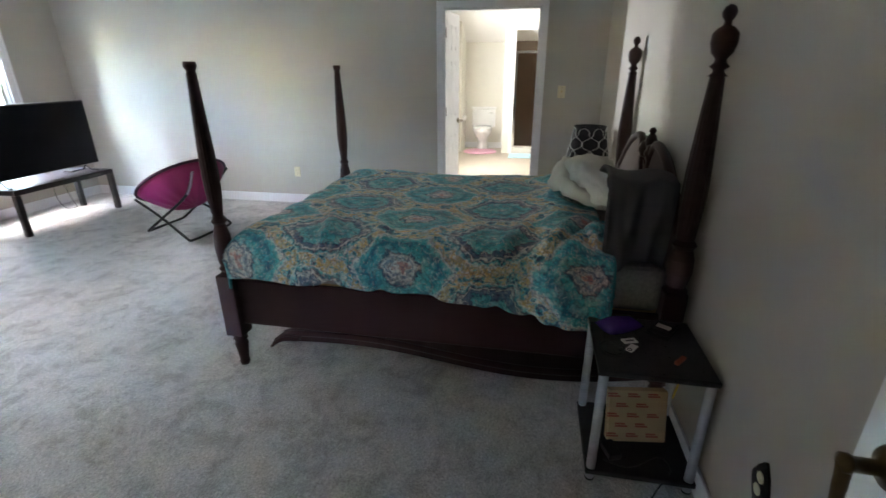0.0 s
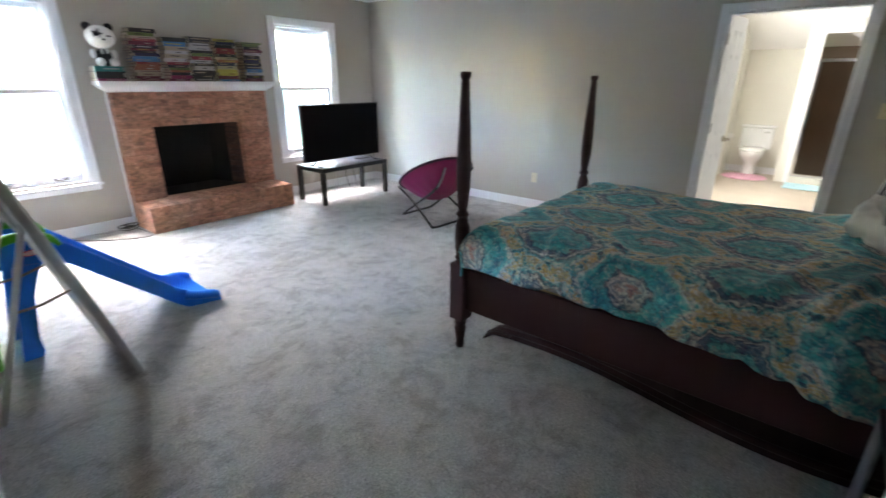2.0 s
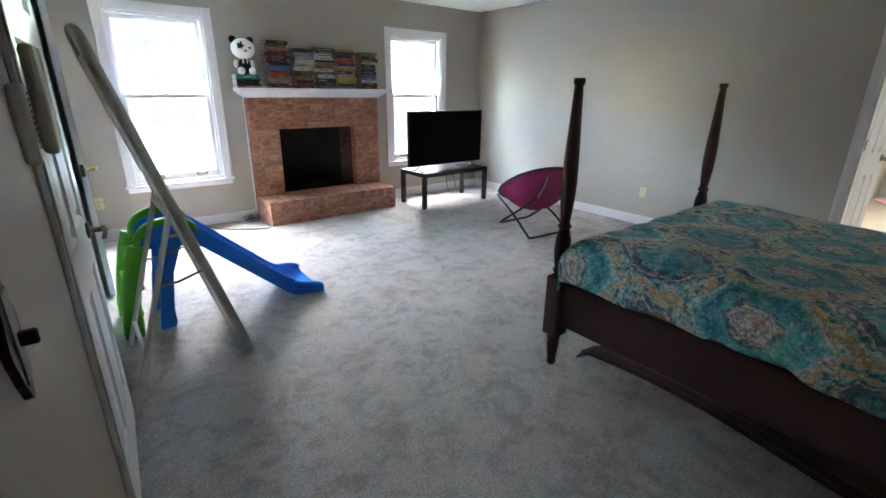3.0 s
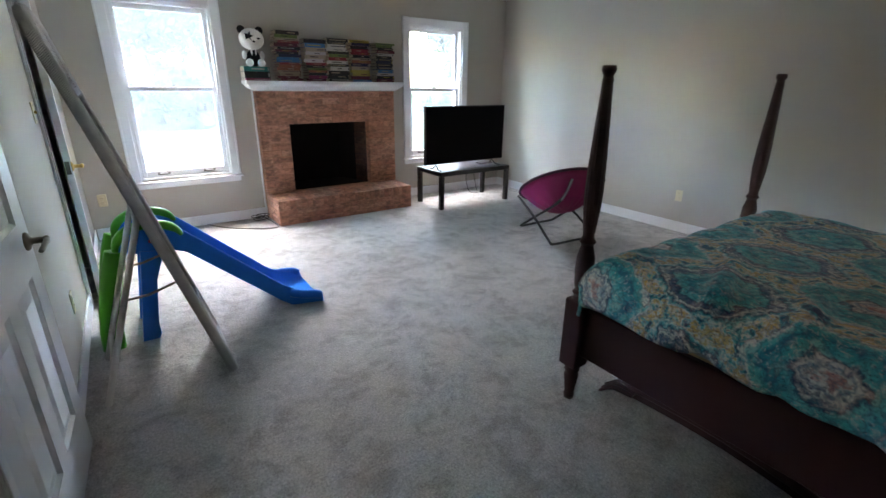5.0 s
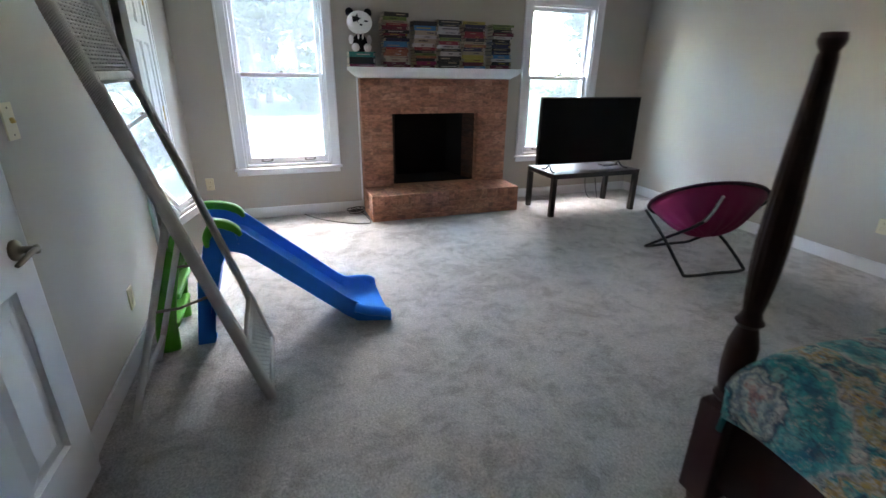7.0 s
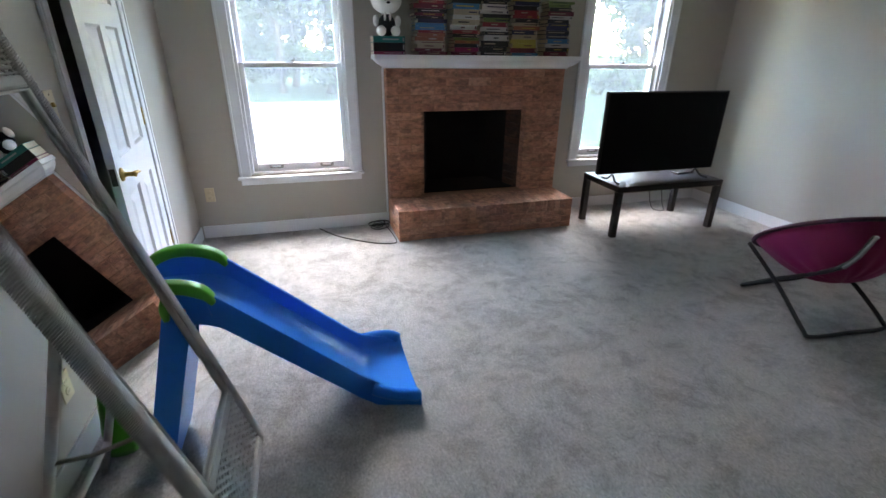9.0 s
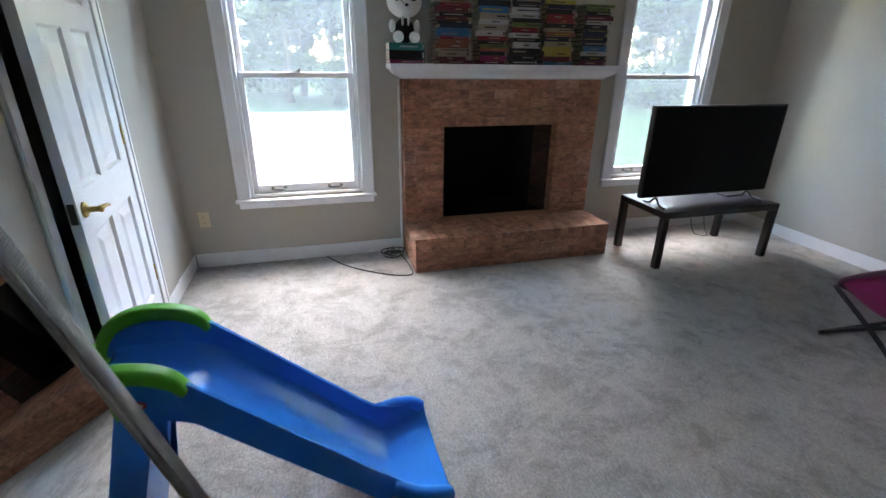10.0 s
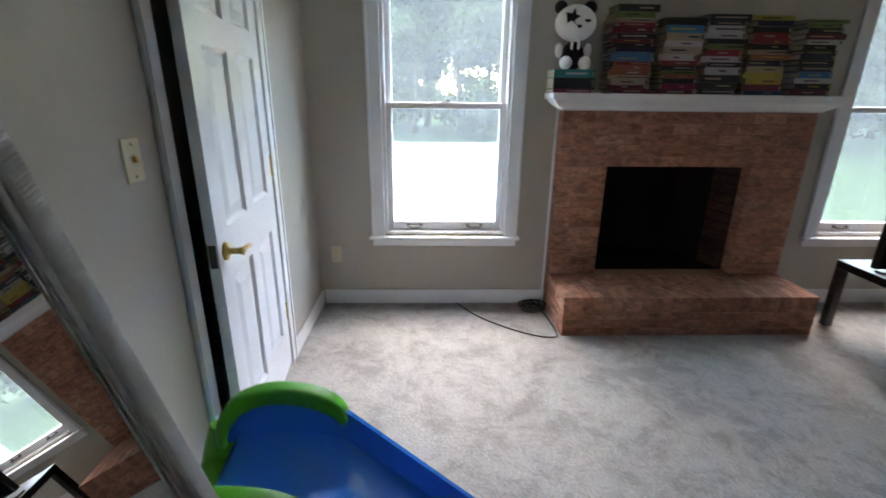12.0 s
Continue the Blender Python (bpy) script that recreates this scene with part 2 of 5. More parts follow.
BLACK_PLASTIC = paint("black_plastic", (0.012, 0.012, 0.013), 0.4, 0.1, 5, 200, 0.1)
SCREEN = plain_gloss("tv_screen", (0.003, 0.003, 0.004), 0.35, 0.0)
SCREEN.node_tree.nodes["Principled BSDF"].inputs["Specular IOR Level"].default_value = 0.06
BLACK_METAL = paint("black_tube_steel", (0.02, 0.02, 0.022), 0.35, 0.1, 8, 150, 0.05, metal=0.3)
MAGENTA = paint("magenta_polyester", (0.25, 0.006, 0.075), 0.6, 0.14, 4, 120, 0.25)
MAGENTA_DARK = paint("dark_piping", (0.05, 0.008, 0.03), 0.7, 0.1, 4, 120, 0.2)
GREY_STRAP = paint("grey_webbing", (0.3, 0.29, 0.31), 0.7, 0.1, 8, 200, 0.3)
BLUE = paint("blue_plastic", (0.0, 0.205, 0.74), 0.30, 0.03, 3, 90, 0.02, spec=0.3)
GREEN = paint("green_plastic", (0.05, 0.36, 0.015), 0.38, 0.08, 3, 90, 0.06)
WICKER = paint("white_wicker", (0.52, 0.51, 0.49), 0.7, 0.18, 12, 120, 0.6)
WHITE_WOOD = paint("white_enamel_wood", (0.66, 0.65, 0.62), 0.45, 0.06, 5, 80, 0.1)
MIRROR = plain_gloss("mirror_silver", (0.92, 0.93, 0.92), 0.0)
BRASS = paint("aged_brass", (0.55, 0.38, 0.13), 0.3, 0.15, 20, 120, 0.05, metal=1.0)
NICKEL = paint("brushed_nickel", (0.30, 0.27, 0.22), 0.35, 0.15, 20, 150, 0.05, metal=1.0)
CHROME = plain_gloss("chrome", (0.75, 0.75, 0.76), 0.12)
ANTIQUE = paint("antique_brass", (0.11, 0.078, 0.036), 0.36, 0.2, 20, 120, 0.05, metal=1.0)
PEWTER = paint("dark_pewter", (0.07, 0.065, 0.06), 0.45, 0.15, 20, 150, 0.05, metal=0.5)
BRONZE = paint("dark_bronze", (0.03, 0.018, 0.012), 0.4, 0.3, 25, 150, 0.2, metal=0.6)
IVORY = paint("ivory_plastic", (0.62, 0.55, 0.36), 0.4, 0.04, 6, 120, 0.03)
BEIGE_PLASTIC = paint("beige_plastic", (0.55, 0.52, 0.45), 0.5, 0.05, 6, 120, 0.05)
CERAMIC = paint("white_ceramic", (0.8, 0.8, 0.79), 0.12, 0.02, 3, 60, 0.0)
GLASS = glass_material("window_glass", (0.96, 0.975, 0.965))


# Added window sheet: dims the view out, with glare haze mixed into its colour.
def veil_material():
    m, nt, links, bsdf = nodes_of("window_veil")
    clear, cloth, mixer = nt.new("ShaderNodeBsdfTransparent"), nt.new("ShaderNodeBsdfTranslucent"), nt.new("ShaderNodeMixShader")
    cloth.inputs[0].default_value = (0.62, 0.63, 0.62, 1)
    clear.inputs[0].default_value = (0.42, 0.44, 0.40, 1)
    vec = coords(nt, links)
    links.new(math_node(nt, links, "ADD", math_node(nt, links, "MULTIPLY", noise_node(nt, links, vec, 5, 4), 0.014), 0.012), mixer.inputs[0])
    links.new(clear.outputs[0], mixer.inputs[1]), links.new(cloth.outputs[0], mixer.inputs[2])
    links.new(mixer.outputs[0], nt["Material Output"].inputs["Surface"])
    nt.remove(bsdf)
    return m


VEIL = veil_material()
PANE_FROST = glass_material("shower_glass", (0.75, 0.72, 0.68), 0.1)
BATH_FLOOR = paint("tan_vinyl_floor", (0.44, 0.375, 0.30), 0.5, 0.1, 3, 40, 0.1)
BATH_WALL = paint("cream_bath_paint", (0.66, 0.64, 0.57), 0.6, 0.03, 1, 120, 0.1)
BROWN_TILE = paint("brown_shower_tile", (0.19, 0.13, 0.09), 0.35, 0.15, 5, 60, 0.15)
PINK_MAT = paint("pink_bath_rug", (0.74, 0.40, 0.50), 0.95, 0.12, 9, 150, 0.9)
BLUE_MAT = paint("pale_blue_bath_rug", (0.42, 0.66, 0.72), 0.95, 0.12, 9, 150, 0.9)
LINEN = paint("off_white_cotton", (0.55, 0.54, 0.49), 0.9, 0.06, 5, 180, 0.25)
CHARCOAL = paint("charcoal_cotton", (0.075, 0.076, 0.084), 0.95, 0.12, 5, 200, 0.3)
SPECKLE = paint("grey_marled_sheet", (0.22, 0.215, 0.205), 0.95, 0.35, 60, 160, 0.7)
TEAL_CLOTH = paint("teal_binding", (0.03, 0.24, 0.26), 0.85, 0.1, 6, 150, 0.2)
CREAM_CLOTH = paint("cream_ticking", (0.55, 0.44, 0.24), 0.9, 0.08, 6, 150, 0.2)
SILVER = paint("silver_tube", (0.42, 0.44, 0.48), 0.32, 0.06, 8, 120, 0.03, metal=0.7)
PURPLE = paint("purple_gloss_plastic", (0.06, 0.02, 0.20), 0.2, 0.1, 5, 90, 0.02)
CARD = paint("kraft_card", (0.50, 0.34, 0.19), 0.85, 0.08, 8, 90, 0.15)
RED_INK = paint("red_print", (0.36, 0.09, 0.05), 0.85, 0.1, 8, 90, 0.05)
WHITE_PAPER = paint("white_paper", (0.72, 0.71, 0.68), 0.8, 0.04, 8, 120, 0.08)
PAGES = paint("book_pages", (0.58, 0.52, 0.40), 0.9, 0.08, 10, 300, 0.3, stretch=(1, 1, 8), piece=0.35)
CLEAR_PLASTIC = glass_material("clear_plastic", (0.85, 0.86, 0.88), 0.08)
YELLOW = paint("yellow_plastic", (0.55, 0.38, 0.04), 0.5, 0.08, 8, 90, 0.05)
PLUSH_WHITE = paint("white_plush", (0.72, 0.70, 0.67), 0.95, 0.06, 12, 160, 0.6)
PLUSH_BLACK = paint("black_plush", (0.015, 0.015, 0.018), 0.95, 0.15, 12, 160, 0.6)
LAMP_CLOTH = paint("black_shade_cloth", (0.018, 0.018, 0.02), 0.85, 0.1, 8, 200, 0.2)
LATTICE = paint("white_shade_print", (0.6, 0.6, 0.58), 0.85, 0.05, 8, 200, 0.1)
GRASS = paint("mown_grass", (0.045, 0.068, 0.025), 0.95, 0.25, 0.5, 30, 0.5, spec=0.03)
CONCRETE = paint("pale_concrete", (0.42, 0.41, 0.39), 0.9, 0.08, 0.6, 30, 0.3)
BARK = paint("pine_bark", (0.13, 0.09, 0.065), 0.95, 0.3, 3, 30, 0.8, stretch=(1, 1, 0.3))
LEAF = paint("foliage", (0.085, 0.115, 0.034), 0.7, 0.35, 0.7, 9, 0.2, piece=0.3)


def let_light_through(m, share):
    """Leaves pass part of the light that falls on their far side."""
    nt, links = m.node_tree.nodes, m.node_tree.links
    thin, mixer, bsdf = nt.new("ShaderNodeBsdfTranslucent"), nt.new("ShaderNodeMixShader"), nt["Principled BSDF"]
    links.new(bsdf.inputs["Base Color"].links[0].from_socket, thin.inputs[0])
    mixer.inputs[0].default_value = share
    links.new(bsdf.outputs[0], mixer.inputs[1]), links.new(thin.outputs[0], mixer.inputs[2])
    links.new(mixer.outputs[0], nt["Material Output"].inputs["Surface"])


let_light_through(LEAF, 0.4)
SIDING = paint("outer_siding", (0.5, 0.48, 0.44), 0.7, 0.06, 2, 60, 0.1)


# ---- mesh tools ----
def box(bm, x0, y0, z0, x1, y1, z1, bevel=0.0, seg=1, m=None):
    got = bmesh.ops.create_cube(bm, size=1.0, matrix=Matrix.LocRotScale(((x0 + x1) / 2, (y0 + y1) / 2, (z0 + z1) / 2), None, (abs(x1 - x0), abs(y1 - y0), abs(z1 - z0))))["verts"]
    if bevel:
        edges = list({e for v in got for e in v.link_edges})
        res = bmesh.ops.bevel(bm, geom=edges, offset=bevel, segments=seg, affect="EDGES", profile=0.5)
        got = list({v for f in res["faces"] for v in f.verts} | {v for v in got if v.is_valid})
    if m is not None:
        bmesh.ops.transform(bm, matrix=m, verts=got)
    return bm


def lathe(bm, profile, seg=16, m=None):
    rings = []
    for r, z in profile:
        rings.append([bm.verts.new((max(r, 1e-4) * math.cos(2 * math.pi * i / seg), max(r, 1e-4) * math.sin(2 * math.pi * i / seg), z)) for i in range(seg)])
    for a, b in zip(rings, rings[1:]):
        for i in range(seg):
            bm.faces.new((a[i], a[(i + 1) % seg], b[(i + 1) % seg], b[i])).smooth = True
    bm.faces.new(reversed(rings[0])), bm.faces.new(rings[-1])
    if m is not None:
        bmesh.ops.transform(bm, matrix=m, verts=[v for ring in rings for v in ring])
    return bm


def tube(bm, pts, r, seg=8, flat=1.0, up=(0, 0, 1), closed=False):
    pts = [Vector(p) for p in pts]
    n, rings = len(pts), []
    for i, p in enumerate(pts):
        a, b = (pts[i - 1], pts[(i + 1) % n]) if closed else (pts[max(i - 1, 0)], pts[min(i + 1, n - 1)])
        d = (b - a).normalized()
        side = d.cross(Vector(up))
        if side.length < 1e-3:
            side = d.cross(Vector((1, 0.2, 0)))
        side.normalize()
        over = side.cross(d).normalized()
        rr = r[i] if isinstance(r, (list, tuple)) else r
        rings.append([bm.verts.new(p + side * rr * math.cos(2 * math.pi * k / seg) + over * rr * flat * math.sin(2 * math.pi * k / seg)) for k in range(seg)])
    pairs = list(zip(rings, rings[1:])) + ([(rings[-1], rings[0])] if closed else [])
    for a, b in pairs:
        for k in range(seg):
            bm.faces.new((a[k], a[(k + 1) % seg], b[(k + 1) % seg], b[k])).smooth = True
    if not closed:
        bm.faces.new(reversed(rings[0])), bm.faces.new(rings[-1])
    return bm


def smooth_path(pts, n=6):
    """Points along a rounded line through pts."""
    pts = [Vector(p) for p in pts]
    out = []
    for i in range(len(pts) - 1):
        p0, p1, p2, p3 = pts[max(i - 1, 0)], pts[i], pts[i + 1], pts[min(i + 2, len(pts) - 1)]
        for k in range(n):
            t = k / n
            out.append(0.5 * ((2 * p1) + (p2 - p0) * t + (2 * p0 - 5 * p1 + 4 * p2 - p3) * t * t + (3 * p1 - p0 - 3 * p2 + p3) * t ** 3))
    return out + [pts[-1]]


def sheet(bm, fn, nu, nv, smooth=True):
    g = [[bm.verts.new(fn(i / nu, j / nv)) for j in range(nv + 1)] for i in range(nu + 1)]
    for i in range(nu):
        for j in range(nv):
            bm.faces.new((g[i][j], g[i + 1][j], g[i + 1][j + 1], g[i][j + 1])).smooth = smooth
    return g


def prism(bm, outline, y0, y1, m=None):
    """A flat outline of (x, z) drawn out from y0 to y1."""
    a, b = [bm.verts.new((x, y0, z)) for x, z in outline], [bm.verts.new((x, y1, z)) for x, z in outline]
    n = len(a)
    for i in range(n):
        bm.faces.new((a[i], b[i], b[(i + 1) % n], a[(i + 1) % n]))
    fa, fb = bm.faces.new(a), bm.faces.new(list(reversed(b)))
    if n > 4:
        bmesh.ops.triangulate(bm, faces=[fa, fb])
    if m is not None:
        bmesh.ops.transform(bm, matrix=m, verts=a + b)
    return bm


def mesh_object(name, bm, material, m=None):
    bmesh.ops.recalc_face_normals(bm, faces=bm.faces)
    me = bpy.data.meshes.new(name)
    bm.to_mesh(me)
    bm.free()
    me.materials.append(material)
    ob = new(name, me)
    if m is not None:
        ob.matrix_world = m
    return ob


def part(name, bm, material, parent, label="", m=None):
    ob = mesh_object(name, bm, material)
    ob.parent = parent
    if m is not None:
        ob.matrix_basis = m
    if label:
        ob["label"] = label
    return ob


def thing(name, label, category, m=None, group=""):
    ob = new(name)
    ob.empty_display_size = 0.1
    if m is not None:
        ob.matrix_basis = m
    return tagged(ob, label, category, group)


def single(name, bm, material, label, category, m=None, group=""):
    return tagged(mesh_object(name, bm, material, m), label, category, group)


def structure(name, bm, material, label, category, m=None):
    return tagged(mesh_object(name, bm, material, m), label, category, "", "structure")


def cube_bm(*args, **kw):
    return box(bmesh.new(), *args, **kw)


def wall_with_openings(u0, u1, height, holes, axis, face, back):
    """Boxes of a wall along x or y with holes (u0, u1, z0, z1); face and back are its two planes."""
    bm = bmesh.new()

    def slab(a, b, z0, z1):
        if b - a > 1e-4 and z1 - z0 > 1e-4:
            if axis == "x":
                box(bm, a, face, z0, b, back, z1)
            else:
                box(bm, face, a, z0, back, b, z1)
    at = u0
    for a, b, z0, z1 in sorted(holes):
        slab(at, a, 0, height)
        slab(a, b, 0, z0), slab(a, b, z1, height)
        at = b
    slab(at, u1, 0, height)
    return bm


# ---- the room ----
XB, YF, YH, HIGH = 4.97, 5.72, -0.47, 2.49
LEFT = Matrix.Translation((-0.084, 0, 0)) @ pose(0, 0, 0, 0, 0, -0.603)
SOUTH = pose(1.0, YH, 0, 0, 0, 0.65)  # the wall behind the bed runs slightly askew
WINDOWS = ((0.435, 1.243), (3.432, 4.24))
W_SILL, W_TOP, W_MID = 0.515, 2.085, 1.352
BATH_DOOR = (0.21, 1.155, 2.03)
ENTRY, NEAR_DOOR, CLOSET = (-0.33, 0.50), (1.785, 2.57), (4.13, 4.945)

structure("floor", cube_bm(-1.6, YH, -0.12, XB, YF, 0.0), CARPET, "grey shag carpet marked by footprints", "carpet")
structure("ceiling", cube_bm(-1.6, YH - 0.15, HIGH, XB + 0.15, YF + 0.18, HIGH + 0.1), CEIL, "flat white painted ceiling", "ceiling")
structure("wall_north", wall_with_openings(-1.6, XB + 0.15, HIGH, [(a, b, W_SILL, W_TOP) for a, b in WINDOWS] + [(1.87, 2.845, 0.25, 1.08)], "x", YF, YF + 0.18), WALL,
          "greige painted wall with two windows and a fireplace", "wall")
structure("wall_south", cube_bm(-2.7, -0.15, 0, XB - 0.85, 0, HIGH), WALL, "greige painted wall behind the bed", "wall", SOUTH)
structure("wall_east", wall_with_openings(YH, YF, HIGH, [(BATH_DOOR[0], BATH_DOOR[1], 0, BATH_DOOR[2])], "y", XB, XB + 0.12), WALL,
          "greige painted wall with the bathroom doorway", "wall")
structure("wall_west", wall_with_openings(YH, YF, HIGH, [(*ENTRY, 0, 2.04), (*NEAR_DOOR, 0, 2.04), (*CLOSET, 0, 2.04)], "y", 0.0, -0.12), WALL,
          "greige painted wall with three doorways", "wall", LEFT)
# passage behind the entry and closed closets
structure("wall_passage", cube_bm(-1.72, YH - 0.15, 0, -1.6, 1.6, HIGH), WALL, "greige wall of the passage outside", "wall")
structure("wall_passage_side", cube_bm(-1.6, 0.95, 0, -0.25, 1.05, HIGH), WALL, "greige side wall of the passage outside", "wall")
structure("wall_closet_back", cube_bm(-1.05, 1.10, 0, -0.95, YF, HIGH), WALL, "unlit back wall of the closet", "wall")
structure("floor_closet", cube_bm(-1.05, 1.05, -0.10, -0.11, YF, -0.004), CARPET, "grey carpet in the closet", "carpet")


def baseboard(name, length, m):
    bm = bmesh.new()
    prism(bm, [(0, 0), (0, 0.085), (-0.004, 0.1), (-0.010, 0.104), (-0.016, 0.104), (-0.016, 0)], 0, length)
    bmesh.ops.transform(bm, matrix=Matrix.Diagonal((-1, 1, 1, 1)), verts=bm.verts)
    structure(name, bm, TRIM, "white painted baseboard", "baseboard", m)


def along(x, y, turn):
    return pose(x, y, 0, 0, 0, turn)


# each runs along its local y, with its face towards local +x
baseboard("baseboard", 1.57, along(0.0, YF, -90))
baseboard("baseboard", XB - 3.18, along(3.17, YF, -90))
baseboard("baseboard", 4.55, along(XB, YF - 0.02, 180))
baseboard("baseboard", 0.53, along(XB, 0.14, 180))
baseboard("baseboard", XB - 0.03, SOUTH @ along(XB - 1.02, 0, 90))
for a, b in ((ENTRY[1] + 0.07, NEAR_DOOR[0] - 0.07), (NEAR_DOOR[1] + 0.07, CLOSET[0] - 0.07), (CLOSET[1] + 0.07, YF - 0.02)):
    baseboard("baseboard", b - a, LEFT @ along(0, a, 0))


def casing(name, width, height, m, depth=0.12):
    """Trim round a doorway: local y across from 0 to width, face towards local +x."""
    top = tagged(thing(name, "white painted door casing", "door casing", m), kind="structure")
    for y0, y1 in ((-0.065, 0.0), (width, width + 0.065)):
        bm = cube_bm(0.0, y0, 0, 0.017, y1, height + 0.065, bevel=0.004)
        box(bm, 0.017, y0 + (0.0 if y0 < 0 else 0.045), 0, 0.023, y0 + (0.02 if y0 < 0 else 0.065), height + 0.065, bevel=0.002)
        part("jamb_casing", bm, TRIM, top)
    part("head_casing", cube_bm(0.0, 0.0005, height, 0.0165, width - 0.0005, height + 0.065, bevel=0.004), TRIM, top)
    for y0, y1 in ((0.0005, 0.018), (width - 0.018, width - 0.0005)):
        part("jamb", cube_bm(-depth, y0, 0, -0.001, y1, height - 0.001), TRIM, top)
    part("head_jamb", cube_bm(-depth, 0.019, height - 0.018, -0.001, width - 0.019, height - 0.001), TRIM, top)
    return top


def lever_handle(parent, m, metal, mirror=1):
    bm = lathe(bmesh.new(), [(0.031, 0), (0.032, 0.004), (0.028, 0.010), (0.016, 0.014), (0.011, 0.02), (0.011, 0.05), (0.014, 0.052), (0.014, 0.062), (0.004, 0.066)], 20, pose(0, 0, 0, 0, 90, 0))
    tube(bm, smooth_path([(0.056, 0, 0), (0.06, mirror * 0.03, 0.003), (0.058, mirror * 0.07, -0.004), (0.054, mirror * 0.105, -0.012)], 4), [0.011, 0.011, 0.0105, 0.010, 0.010, 0.0095, 0.009, 0.009, 0.009, 0.009, 0.009, 0.0085, 0.007], 10, flat=0.75)
    part("door_handle", bm, metal, parent, "metal lever handle", m)


def round_knob(parent, m, metal):
    part("door_knob", lathe(bmesh.new(), [(0.032, 0), (0.032, 0.005), (0.026, 0.010), (0.012, 0.016), (0.011, 0.03), (0.02, 0.036), (0.027, 0.046), (0.027, 0.058), (0.02, 0.066), (0.006, 0.069)], 20, pose(0, 0, 0, 0, 90, 0)), metal, parent, "", m)


def hinge(parent, z, metal, m=None, x=0.0):
    part("hinge", lathe(bmesh.new(), [(0.004, -0.05), (0.007, -0.046), (0.007, 0.046), (0.004, 0.05)], 10, Matrix.Translation((x, 0, z))), metal, parent, "", m)


def panel_door(name, width, m, label, category="door", height=2.02, flip=False):
    """Six-panel leaf: hinge edge at local y 0, leaf along +y, room face at local x 0, thickness towards -x."""
    top = tagged(thing(name, label, category, m), kind="structure")
    t = 0.035
    stile, mid = 0.115, 0.10
    rails = [(0.0, 0.23), (0.80, 0.98), (1.56, 1.66), (height - 0.115, height)]
    bm = bmesh.new()
    for y0, y1 in ((0, stile), (width / 2 - mid / 2, width / 2 + mid / 2), (width - stile, width)):
        box(bm, -t, y0, 0.012, 0, y1, height)
    for z0, z1 in rails:
        for y0, y1 in ((stile, width / 2 - mid / 2), (width / 2 + mid / 2, width - stile)):
            box(bm, -t, y0, max(z0, 0.012), 0, y1, z1)
    part("leaf_frame", bm, DOOR, top)
    for (a, b) in zip(rails, rails[1:]):
        for y0, y1 in ((stile, width / 2 - mid / 2), (width / 2 + mid / 2, width - stile)):
            z0, z1 = a[1], b[0]
            bm = bmesh.new()
            loops = []
            for inset, x in ((0.0, -0.001), (0.012, -0.012), (0.022, -0.012), (0.06, -0.003)):
                loops.append([bm.verts.new((x, yy, zz)) for yy, zz in ((y0 + inset, z0 + inset), (y1 - inset, z0 + inset), (y1 - inset, z1 - inset), (y0 + inset, z1 - inset))])
            for p, q in zip(loops, loops[1:]):
                for i in range(4):
                    bm.faces.new((p[i], p[(i + 1) % 4], q[(i + 1) % 4], q[i]))
            bm.faces.new(loops[-1])
            back = [bm.verts.new((-t + 0.006, yy, zz)) for yy, zz in ((y0, z0), (y1, z0), (y1, z1), (y0, z1))]
            bm.faces.new(list(reversed(back)))
            for i in range(4):
                bm.faces.new((back[i], back[(i + 1) % 4], loops[0][(i + 1) % 4], loops[0][i]))
            part("panel", bm, DOOR, top)
    return top


# entry door, swung in against the wall behind the bed
casing("door_casing", ENTRY[1] - ENTRY[0], 2.04, LEFT @ along(0, ENTRY[0], 0))
entry = panel_door("door_1", 0.76, pose(-0.085, -0.255, 0, 0, 0, -92) @ Matrix.Diagonal((-1, 1, 1, 1)), "white six-panel entry door standing wide open")
lever_handle(entry, pose(0, 0.69, 0.97, 76), ANTIQUE, -1)
for z in (0.2, 1.02, 1.82):
    hinge(entry, z, BRASS)
# door in the west wall, a little ajar
casing("door_casing", NEAR_DOOR[1] - NEAR_DOOR[0], 2.04, LEFT @ along(0, NEAR_DOOR[0], 0))
near = panel_door("door_2", 0.775, LEFT @ pose(0.012, NEAR_DOOR[0] + 0.004, 0, 0, 0, -3.0), "white six-panel door standing slightly open from the wall")
lever_handle(near, pose(0, 0.71, 0.91), NICKEL, -1)
for z in (0.3, 1.09, 1.82):
    hinge(near, z, BRASS)
# closet door, ajar
casing("door_casing", CLOSET[1] - CLOSET[0], 2.04, LEFT @ along(0, CLOSET[0], 0))
closet = panel_door("door_3", 0.80, LEFT @ Matrix.Translation((0.006, CLOSET[1] - 0.003, 0)) @ Matrix.Diagonal((1, -1, 1, 1)) @ pose(0, 0, 0, 0, 0, -5.8),
                    "white six-panel closet door standing ajar")
lever_handle(closet, pose(0, 0.74, 0.91), BRASS, -1)
for z in (0.32, 1.09, 1.85):
    hinge(closet, z, BRASS)
part("latch_plate", cube_bm(-0.030, 0.800, 0.87, -0.006, 0.8025, 0.95), PEWTER, closet)

